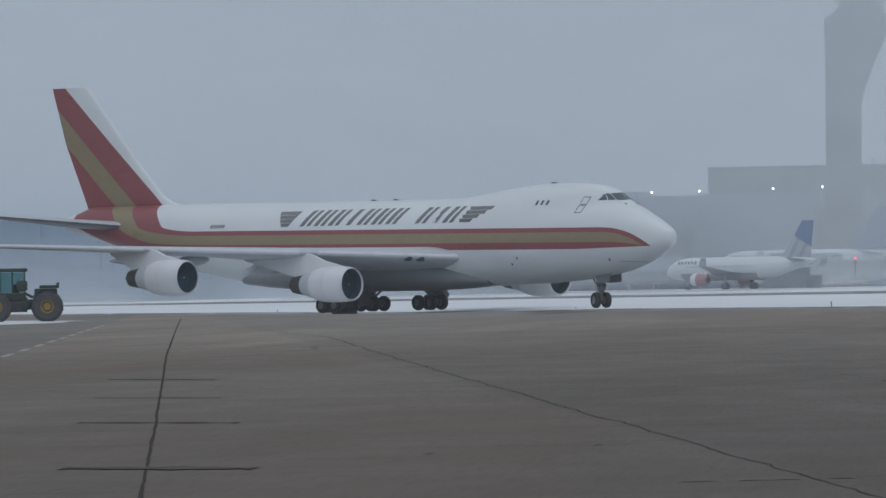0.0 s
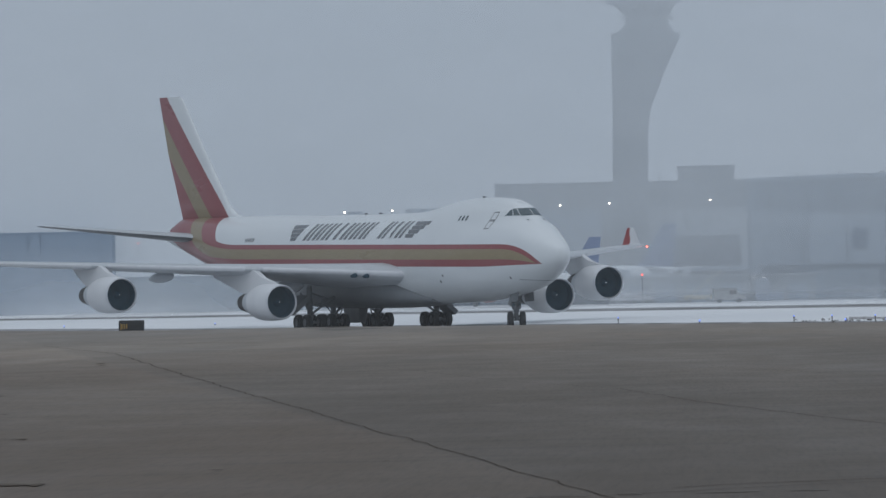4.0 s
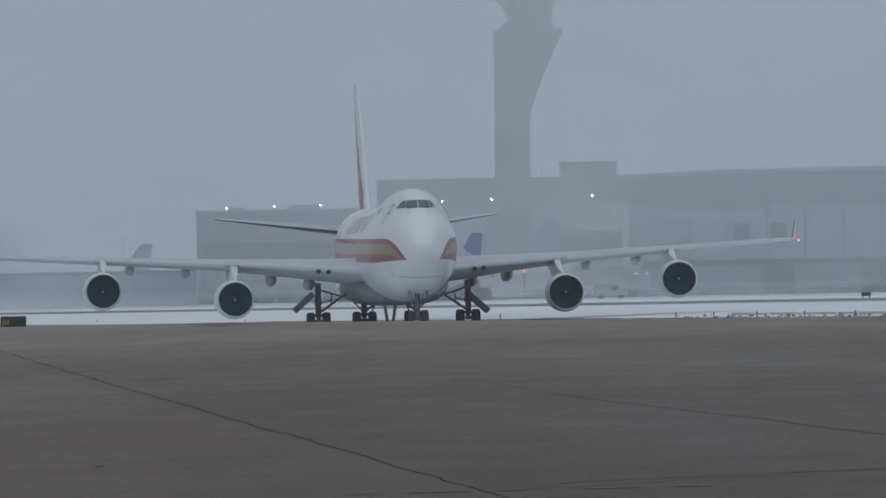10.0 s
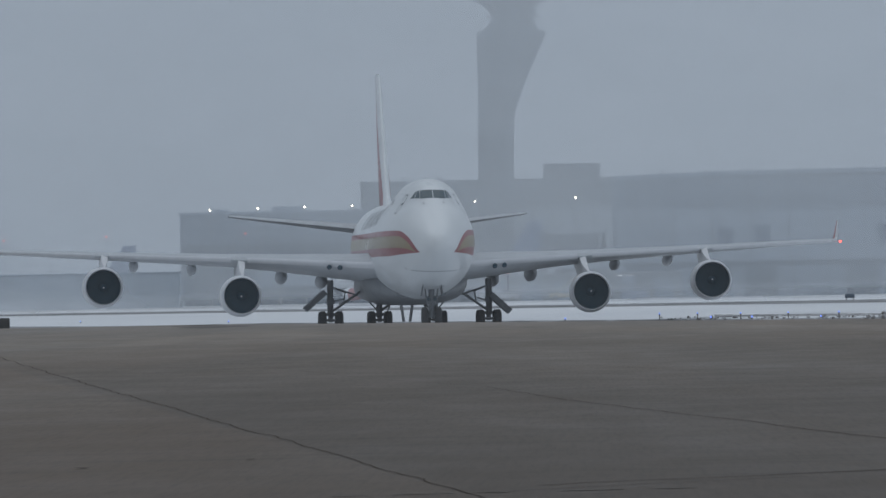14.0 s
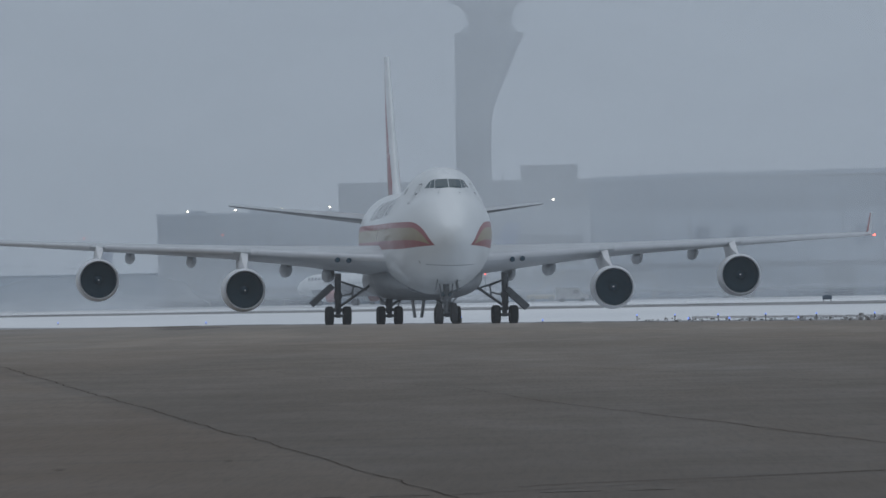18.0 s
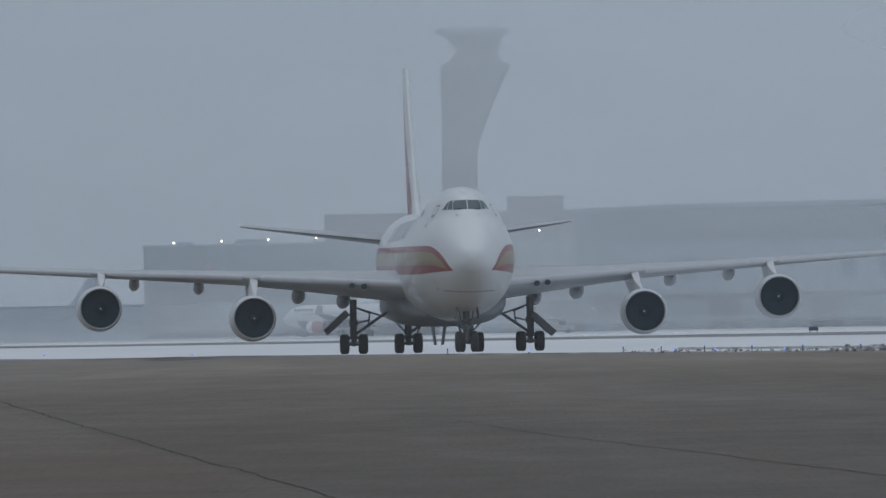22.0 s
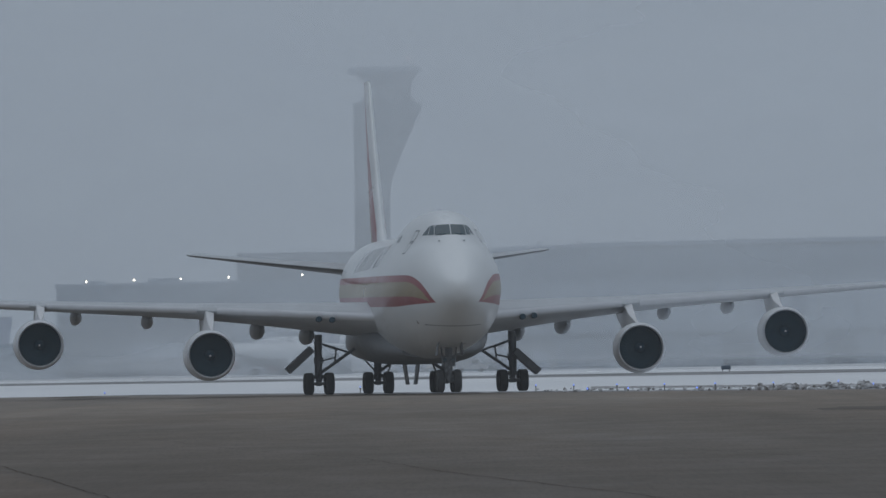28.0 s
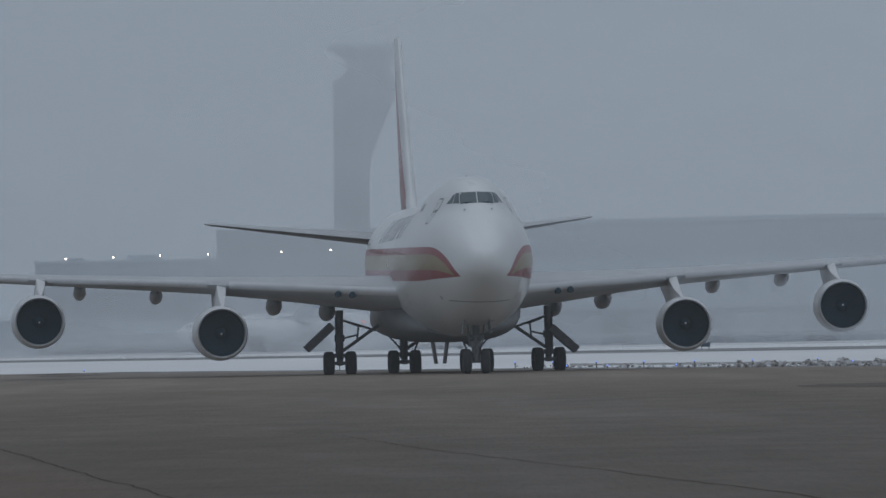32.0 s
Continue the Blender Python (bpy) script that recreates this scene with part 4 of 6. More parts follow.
            for i in range(36):
                if blade is None:
                    bm = bmesh.new()
                    rows = [[bm.verts.new((-0.90 + tw * 0.5, r, ch)), bm.verts.new((-0.90 - tw * 0.5, r, -ch))] for r, tw, ch in ((0.30, 0.16, 0.05), (0.7, 0.12, 0.085), (1.14, 0.06, 0.115))]
                    for p, q in zip(rows, rows[1:]):
                        bm.faces.new((p[0], p[1], q[1], q[0]))
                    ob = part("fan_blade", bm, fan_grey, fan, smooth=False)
                    blade = ob.data
                else:
                    ob = new("fan_blade", blade)
                    ob.parent = fan
                ob.matrix_basis = Matrix.Rotation(2 * math.pi * i / 36, 4, "X")
            part("spinner_tip", lathe([(-0.425, 0.0), (-0.44, 0.03), (-0.48, 0.05), (-0.52, 0.05)], 16, centre=(0, 0.02, 0.02)), white, fan, "white tip of the spinner")
            bm = bmesh.new()
            for i in range(7):
                t = i * 0.42
                r = 0.02 + 0.022 * i
                x = -0.46 - 0.034 * i
                vs = []
                for dr in (0, 0.05 - 0.004 * i):
                    for dt in (0, 0.44):
                        vs.append(bm.verts.new((x + 0.02 - dr * 0.6, (r + dr) * math.cos(t + dt), (r + dr) * math.sin(t + dt))))
                bm.faces.new((vs[0], vs[1], vs[3], vs[2]))
            part("spinner_mark", bm, white, fan, "white spiral mark on the spinner", smooth=False)
            part("core_cowling", lathe([(-3.3, 1.12), (-3.9, 1.06), (-4.7, 0.92), (-5.0, 0.84), (-5.0, 0.7), (-4.2, 0.8)], 32, centre=c), wing_grey, cowl, "pale grey core cowling")
            part("exhaust_nozzle", lathe([(-4.9, 0.82), (-5.5, 0.76), (-6.2, 0.64), (-6.2, 0.58), (-5.3, 0.66)], 32, centre=c), soot, cowl, "heat-stained exhaust nozzle")
            part("exhaust_plug", lathe([(-5.5, 0.46), (-6.2, 0.36), (-6.9, 0.06)], 24, centre=c), soot, cowl)
            cowl.matrix_basis = Matrix.Translation(c) @ Matrix.Rotation(radians(-1.5 * s), 4, "Z") @ Matrix.Translation(-Vector(c))
            # pylon
            p1, p2 = wing_point(y, 0.02, -1), wing_point(y, 0.72, -1)
            bm = bmesh.new()
            top = [(c[0] - 0.9, zc + 1.40), (lerp(c[0] - 0.9, p1.x, 0.55), lerp(zc + 1.40, p1.z, 0.5)), (p1.x - 0.2, p1.z + 0.28), (p2.x, p2.z + 0.10)]
            bot = [(c[0] - 0.9, zc + 1.30), (c[0] - 2.6, zc + 1.2), (c[0] - 6.0, zc + 0.62), (p2.x + 0.3, p2.z - 0.14)]
            rings = []
            for (xt, zt), (xb, zb), w in zip(top, bot, (0.06, 0.18, 0.26, 0.10)):
                yt, yb = s * (y - 0.16 * (zt - zc) / 1.9), s * y
                rings.append([(xt, yt - w, zt), (xt, yt + w, zt), (xb, yb + w, zb), (xb, yb - w, zb)])
            loft(bm, rings)
            bmesh.ops.bevel(bm, geom=list(bm.edges), offset=0.03, segments=2, affect="EDGES")
            part("pylon", bm, white, a)

    # cockpit windows
    for s in (-1, 1):
        for q in ([(0.022, 8.42), (0.84, 8.42), (0.79, 8.96), (0.022, 8.99)], [(0.87, 8.42), (1.14, 8.42), (0.97, 8.93), (0.82, 8.96)], [(1.165, 8.42), (1.40, 8.42), (1.10, 8.83), (0.99, 8.92)]):
            bm = bmesh.new()
            nose_patch(bm, [(s * y, z) for y, z in q])
            part("cockpit_window", bm, glass, a, "dark cockpit window pane")
        bm = bmesh.new()
        for y, z in ((0.28, 8.47), (0.50, 8.47)):
            p = Vector((skin_x(s * y, z) + 0.05, s * y, z))
            q = Vector((skin_x(s * (y + 0.30), z - 0.06) + 0.05, s * (y + 0.30), z - 0.06))
            tube(bm, p, q, 0.025, n=6)
        part("wiper", bm, dark, a, "black windscreen wiper")
        part("pitot_probe", tubes(((skin_x(s * 0.66, 8.1) - 0.05, s * 0.66, 8.1), (skin_x(s * 0.66, 8.1) + 0.22, s * 0.67, 8.1), 0.03), n=8), dark, a)
    bm = bmesh.new()
    for i in range(15):
        y = -1.5 + 0.2 * i
        z = 3.62 - 0.12 * (1 - (y / 1.6) ** 2)
        nose_patch(bm, [(y, z), (y + 0.13, z), (y + 0.13, z + 0.035), (y, z + 0.035)], (2, 1), 0.01)
    part("nose_door_latches", bm, dark, a, "dashed latch line of the nose cargo door", smooth=False)

    # doors, windows and lettering on both sides
    for s in (-1, 1):
        bm = bmesh.new()
        outline(bm, [(-0.45, 7.50), (0.12, 7.50), (0.52, 8.70), (-0.05, 8.70)], s, 0.05)
        outline(bm, [(-0.15, 8.06), (0.28, 8.06), (0.31, 8.14), (-0.12, 8.14)], s, 0.05)
        part("upper_deck_door", bm, letter, a, "outlined upper deck door", smooth=False)
        for i in range(3):
            bm = bmesh.new()
            x = -4.68 + 0.55 * i
            side_patch(bm, [(x, 8.16), (x + 0.24, 8.16), (x + 0.34, 8.52), (x + 0.1, 8.52)], s)
            part("cabin_window", bm, glass, a, "small dark upper deck window")
        # ten slanted dark bars stand where the operator's name is painted, with a winged block at either end
        z0, z1, slant = 6.98, 8.24, 0.85
        cells = [-30.35 + 1.60 * i for i in range(7)] + [-17.45 + 1.56 * i for i in range(3)]
        for k, x in enumerate(cells):
            bm = bmesh.new()
            for u, w in (((0.45, 0.52),) if k in (3, 8) else ((0.04, 0.50), (0.82, 0.42))):
                sl = slant if s < 0 else -slant
                base = x + u + (0 if s < 0 else slant)
                side_patch(bm, [(base, z0), (base + w, z0), (base + w + sl, z1), (base + sl, z1)], s, (3, 6))
            part("lettering_bar", bm, letter, a, "slanted charcoal lettering bar", smooth=False)
        for x, d in ((-30.5, 1), (-10.6, -1)):
            bm = bmesh.new()
            for i in range(4):
                zz = z1 - (i + 1) * 0.315
                ln = 2.75 - 0.42 * i
                x1 = (x - 0.75 - 0.22 * i) if d > 0 else (x - 1.2 - 0.22 * i)
                xa, xb = (x1 - ln + 0.9, x1 + 0.55) if d > 0 else (x1, x1 + ln)
                side_patch(bm, [(xa + 0.1, zz), (xb - 0.2, zz), (xb, zz + 0.285), (xa, zz + 0.285)], s, (5, 2))
            part("winged_block", bm, letter, a, "charcoal winged block", smooth=False)
        bm = bmesh.new()
        for i in range(6):
            x = -40.5 + 0.29 * i
            side_patch(bm, [(x, 7.0), (x + 0.17, 7.0), (x + 0.25, 7.28), (x + 0.08, 7.28)], s, (1, 1))
        part("registration_bar", bm, letter, a, "row of small dark bars", smooth=False)
        for x, z in ((-6.2, 3.95), (-6.9, 3.5), (2.6, 3.7)):
            bm = bmesh.new()
            side_patch(bm, [(x, z), (x + 0.16, z), (x + 0.16, z + 0.16), (x, z + 0.16)], s, (1, 1))
            part("service_port", bm, letter, a, "small dark service port", smooth=False)
    for x in (-4.6, -22.0, -24.5):
        bm = bmesh.new()
        zt = section(x)[1]
        loft(bm, [[(x + 0.35, -0.03, zt - 0.03), (x + 0.35, 0.03, zt - 0.03), (x - 0.35, 0.03, zt - 0.03), (x - 0.35, -0.03, zt - 0.03)],
                  [(x + 0.0, -0.02, zt + 0.11), (x + 0.0, 0.02, zt + 0.11), (x - 0.4, 0.02, zt + 0.11), (x - 0.4, -0.02, zt + 0.11)]])
        part("blade_antenna", bm, letter, a)

    # landing gear
    def wheel_mesh(r, w):
        bm = lathe([(-w / 2, r * 0.5), (-w / 2, r * 0.72), (-w / 2 + 0.05, r * 0.93), (-w / 2 + 0.13, r), (w / 2 - 0.13, r), (w / 2 - 0.05, r * 0.93), (w / 2, r * 0.72), (w / 2, r * 0.5)], 28, axis="Y")
        hub = lathe([(-w / 2 + 0.06, 0.0), (-w / 2 + 0.03, r * 0.18), (-w / 2 + 0.09, r * 0.3), (-w / 2 + 0.03, r * 0.52), (w / 2 - 0.03, r * 0.52), (w / 2 - 0.09, r * 0.3), (w / 2 - 0.03, r * 0.18), (w / 2 - 0.06, 0.0)], 20, axis="Y")
        me2 = bpy.data.meshes.new("hub")
        hub.to_mesh(me2)
        hub.free()
        nf = len(bm.faces)
        bm.from_mesh(me2)
        for i, f in enumerate(bm.faces):
            f.material_index = 1 if i >= nf else 0
        return bm

    def gear(name, x, y, top, wheels, r, w, extra):
        """A strut with its origin on the ground below it."""
        bm = bmesh.new()
        tube(bm, (0, 0, r), (0, 0, top), 0.17, 0.22, 16)
        tube(bm, (0, 0, r + 0.05), (0, 0, top * 0.55), 0.13, 0.13, 14)
        tube(bm, (0, 0, top * 0.52), (0, 0, top * 0.62), 0.27, 0.27, 16)
        xs2 = [p[0] for p in wheels]
        if max(xs2) - min(xs2) > 0.1:
            box(bm, min(xs2), max(xs2), -0.13, 0.13, r - 0.13, r + 0.15, 0.04)
        for px in sorted(set(xs2)):
            ys2 = [p[1] for p in wheels if p[0] == px]
            tube(bm, (px, min(ys2), r), (px, max(ys2), r), 0.09, n=12)
        # torque links and pipes
        tube(bm, (0.18, -0.1, r + 0.3), (0.5, 0, (r + top * 0.55) / 2 + 0.2), 0.05, n=8)
        tube(bm, (0.5, 0, (r + top * 0.55) / 2 + 0.2), (0.2, 0.1, top * 0.56), 0.05, n=8)
        tube(bm, (-0.2, 0.16, r + 0.2), (-0.22, 0.18, top * 0.9), 0.025, n=6)
        for seg in extra:
            tube(bm, *seg, n=10)
        g = part(name, bm, gear_grey, a)
        g.location = (x, y, 0)
        me = None
        for px, py in wheels:
            if me is None:
                ob = part("wheel", wheel_mesh(r, w), [rubber, rim], g, "black tyre on a grey rim", auto=40)
                me = ob.data
            else:
                ob = new("wheel", me)
                ob.parent = g
                ob["label"] = "black tyre on a grey rim"
            ob.location = (px, py, r)
            WHEELS.append((ob, r))
        return g

    def panel(parent, name, corners, th=0.05, mat=None):
        n = (Vector(corners[1]) - Vector(corners[0])).cross(Vector(corners[3]) - Vector(corners[0])).normalized() * th
        bm = bmesh.new()
        loft(bm, [corners, [tuple(Vector(p) + n) for p in corners]])
        bmesh.ops.bevel(bm, geom=list(bm.edges), offset=0.015, segments=1, affect="EDGES")
        return part(name, bm, mat or gear_grey, parent, smooth=False)

    four = [(px, py) for px in (0.735, -0.735) for py in (-0.58, 0.58)]
    for s in (-1, 1):
        g = gear("wing_gear", -23.9, s * 5.5, 3.4, four, 0.62, 0.50,
                 [((0, 0, 1.15), (0.3, -s * 2.3, 2.75), 0.09), ((0.1, -s * 0.1, 2.9), (0.3, -s * 1.9, 2.3), 0.06), ((0, 0, 1.3), (-1.5, 0, 2.9), 0.07), ((0.3, -s * 0.4, 2.75), (0.3, -s * 1.1, 2.5), 0.04), ((0.25, -s * 0.9, 1.75), (0.3, -s * 1.0, 2.65), 0.05), ((0.12, -s * 0.12, 1.9), (0.3, -s * 0.95, 2.1), 0.05), ((0.15, s * 0.2, 0.9), (0.15, s * 0.2, 3.1), 0.04), ((0.2, -s * 0.16, 0.8), (0.2, -s * 0.16, 2.5), 0.03), ((0.0, -0.3, 1.02), (0.0, 0.3, 1.02), 0.12)])
        panel(g, "gear_door", [(0.9, s * 0.25, 2.45), (-1.0, s * 0.25, 2.45), (-1.0, s * 1.62, 1.22), (0.7, s * 1.62, 1.22)], 0.40)
        g = gear("body_gear", -26.9, s * 1.92, 2.4, four, 0.62, 0.50,
                 [((0, 0, 1.0), (1.9, 0, 2.2), 0.09), ((0, 0, 1.1), (0.1, s * 0.9, 2.1), 0.05), ((0, -s * 0.1, 1.3), (0.2, -s * 1.2, 2.0), 0.09), ((0, 0, 1.35), (-1.2, 0, 2.3), 0.07), ((0.15, s * 0.2, 0.8), (0.15, s * 0.2, 2.2), 0.04), ((0.1, -s * 0.5, 1.1), (0.15, -s * 0.9, 2.1), 0.05), ((0.0, -0.3, 1.02), (0.0, 0.3, 1.02), 0.12)])
        panel(g, "gear_door", [(1.5, -s * 1.48, 2.05), (-1.3, -s * 1.48, 2.05), (-1.2, -s * 1.70, 0.48), (1.3, -s * 1.70, 0.48)], mat=door_grey)
    g = gear("nose_gear", 0, 0, 2.7, [(0.0, -0.46), (0.0, 0.46)], 0.62, 0.44,
             [((0, 0, 1.25), (-1.5, 0, 2.6), 0.08), ((0, -0.5, 2.5), (0, 0.5, 2.5), 0.08), ((0.1, -0.2, 1.35), (0.1, 0.2, 1.35), 0.13), ((-0.1, -0.15, 1.0), (-0.45, -0.15, 1.45), 0.05), ((0.1, -0.34, 1.85), (0.1, 0.34, 1.85), 0.10), ((0.12, 0.3, 1.4), (0.12, 0.42, 2.5), 0.045), ((0.12, -0.3, 1.4), (0.12, -0.42, 2.5), 0.045), ((0.14, -0.13, 0.75), (0.14, -0.13, 1.6), 0.03), ((0.0, -0.28, 0.85), (0.0, 0.28, 0.85), 0.10)])
    part("taxi_light", lathe([(0.32, 0.0), (0.32, 0.11), (0.25, 0.13), (0.1, 0.08)], 14, centre=(0, 0.22, 1.75)), glass, g)
    part("taxi_light", lathe([(0.32, 0.0), (0.32, 0.11), (0.25, 0.13), (0.1, 0.08)], 14, centre=(0, -0.22, 1.75)), glass, g)
    STEERED.append(g)
    for s in (-1, 1):
        panel(a, "nose_gear_door", [(1.7, s * 0.60, 2.85), (0.2, s * 0.60, 2.6), (0.2, s * 0.70, 1.95), (1.6, s * 0.70, 2.0)])
    return a


plane = freighter()


# ---------------------------------------------------------------- parked airliners and apron vehicles
def airliner_maker():
    body = plain("airliner_white", (0.76, 0.80, 0.83), 0.4, scale=0.6, vary=0.12)
    grey = plain("airliner_grey", (0.43, 0.46, 0.49), 0.45, scale=0.6, vary=0.15)
    # dark parts, tail blue and windows are paled: haze put into the colours
    dark = plain("airliner_dark", (0.20, 0.215, 0.23), 0.5, scale=2)
    nacelle = plain("airliner_nacelle_red", (0.46, 0.27, 0.28), 0.4, scale=1, vary=0.2)

    m = Mat("airliner_tail_paint", 0.45)
    x, y, z = m.xyz()
    mesh_lines = (x + z * 0.6).op("MULTIPLY", 3.0).op("SINE").ramp(-0.2, 0.9)
    low = m.mix(mesh_lines * 0.5, (0.50, 0.53, 0.58), (0.28, 0.32, 0.42))
    m.color(m.mix((z - 8.6 - (x + 29.5) * 0.55).ramp(-0.15, 0.15), low, (0.22, 0.28, 0.43)))
    two_tone = m.m
    slate = plain("airliner_lettering_slate", (0.42, 0.45, 0.51), 0.5, scale=1)
    pale_glass = plain("airliner_window_hazed", (0.55, 0.58, 0.62), 0.3, scale=1)
    faint = plain("airliner_tail_faded_blue", (0.06, 0.125, 0.28), 0.45, scale=0.8, vary=0.2)

    def make(m, scale, label, engine_red=False, fin_mat=None):
        a = empty("airliner", m @ Matrix.Scale(scale, 4), label, "airplane", "parked airliners")
        # nose at x = 0, tail at -33
        prof = [(0.0, 3.0, 0.02), (-0.25, 3.0, 0.55), (-1.0, 3.15, 1.15), (-2.4, 3.4, 1.66), (-4.2, 3.55, 1.93), (-6, 3.6, 1.98), (-21, 3.6, 1.98), (-25, 3.85, 1.7), (-29, 4.35, 1.05), (-32, 4.75, 0.5), (-33.2, 4.9, 0.15)]
        bm = bmesh.new()
        loft(bm, [[(x, r * math.cos(t), zc + r * math.sin(t)) for t in (2 * math.pi * i / 24 for i in range(24))] for x, zc, r in prof])
        part("fuselage", bm, body, a)
        bm = bmesh.new()
        loft(bm, [[(x, 1.995 * k * math.cos(t), 3.55 + 2.0 * k * math.sin(t)) for t in (math.pi * (1.12 + 0.76 * i / 12) for i in range(13))] for x, k in ((-4.5, 0.99), (-21.5, 1.0))], caps=False, closed=False)
        part("belly_paint", bm, grey, a, "grey belly", smooth=True)
        bm = bmesh.new()
        fin = [(-24.6, 7.2, 5.0)] + [(lerp(-26.2, -30.4, k / 8), lerp(6.0, 2.6, k / 8), lerp(6.0, 11.6, k / 8)) for k in range(9)]
        loft(bm, [aero_ring(le, ch, 0.1, 0, 0, z, vertical=True) for le, ch, z in fin])
        part("fin", bm, fin_mat or two_tone, a, "tail fin with a blue upper part")
        for s in (-1, 1):
            bm = bmesh.new()
            loft(bm, [aero_ring(le, ch, 0.11, 0, s * y, z) for y, le, ch, z in ((0.5, -11.0, 7.5, 2.6), (6, -14.6, 4.2, 3.1), (16.0, -20.6, 1.7, 4.0), (16.4, -21.4, 1.2, 5.4))])
            part("wing", bm, grey, a)
            bm = bmesh.new()
            loft(bm, [aero_ring(le, ch, 0.1, 0, s * y, z) for y, le, ch, z in ((0.3, -28.0, 3.6, 4.8), (6.2, -31.6, 1.5, 5.3))])
            part("tailplane", bm, grey, a)
            c = (-10.6, s * 5.7, 1.75)
            e = part("engine", lathe([(-1.0, 0.82), (-0.1, 0.86), (0, 0.93), (-0.1, 1.0), (-1.2, 1.12), (-2.6, 0.98), (-3.4, 0.72), (-3.4, 0.6)], 24, centre=c), body, a)
            if engine_red:
                part("thrust_reverser", lathe([(-1.3, 1.135), (-2.6, 1.0), (-3.4, 0.74), (-3.42, 0.6)], 24, centre=c), nacelle, e, "dull red rear cowling")
            part("fan", lathe([(-0.9, 0.0), (-0.9, 0.84), (-1.0, 0.84), (-1.0, 0.0)], 20, centre=c), dark, e)
            bm = bmesh.new()
            box(bm, -13.6, -11.0, s * 5.7 - 0.15, s * 5.7 + 0.15, 2.5, 3.1, 0.05)
            part("pylon", bm, body, a, smooth=False)
            g = part("main_gear", tubes(((-16.2, s * 3.8, 0.5), (-16.2, s * 3.8, 2.6), 0.16), n=10), grey, a)
            for dy in (-0.45, 0.45):
                part("wheel", lathe([(-0.18, 0.2), (-0.18, 0.5), (-0.1, 0.58), (0.1, 0.58), (0.18, 0.5), (0.18, 0.2)], 18, "Y", (-16.2, s * 3.8 + dy, 0.58)), dark, g)
            bm = bmesh.new()
            for q in ([(0.12, 3.75), (0.62, 3.72), (0.52, 4.12), (0.12, 4.15)], [(0.70, 3.72), (1.12, 3.68), (0.98, 4.0), (0.6, 4.1)]):
                vs = []
                for y, z in q:
                    x = -0.35 - 1.35 * (abs(y) / 1.1) ** 2 * 0.8 - (z - 3.6) * 1.3
                    vs.append(bm.verts.new((x + 0.25, s * y, z)))
                bm.faces.new(vs)
            part("windscreen", bm, dark, a, smooth=False)
            me = None
            for i in range(24):
                if me is None:
                    ob = part("cabin_window", boxed(-0.11, 0.11, -0.02, 0.02, -0.16, 0.16), pale_glass, a, smooth=False)
                    me = ob.data
                else:
                    ob = new("cabin_window", me)
                    ob.parent = a
                ob.location = (-6.2 - 0.62 * i, s * 1.965, 3.95)
            for i in range(6):
                part("lettering_bar", boxed(-3.9 - 0.75 * i - 0.34, -3.9 - 0.75 * i, s * 1.74 - 0.06, s * 1.74 + 0.06, 4.45, 4.95), slate, a, smooth=False)
        g = part("nose_gear", tubes(((-4.6, 0, 0.4), (-4.6, 0, 2.0), 0.1), n=8), grey, a)
        for dy in (-0.25, 0.25):
            part("wheel", lathe([(-0.1, 0.15), (-0.1, 0.34), (0.1, 0.34), (0.1, 0.15)], 16, "Y", (-4.6, dy, 0.36)), dark, g)
        return a

    make(pose(-48.65, 1388, 0.0, 0, 0, 141.5), 1.0, "white airliner with a blue tail parked in fog", True)
    make(pose(-43.0, 1496, 0.0, 0, 0, 141.5), 1.255, "white airliner with a pale blue tail half hidden in fog", fin_mat=faint)
    make(pose(-114.8, 1472, 0.0, 0, 0, 158), 0.985, "white airliner with a faded blue tail parked by the cargo hangar", fin_mat=faint)


airliner_maker()


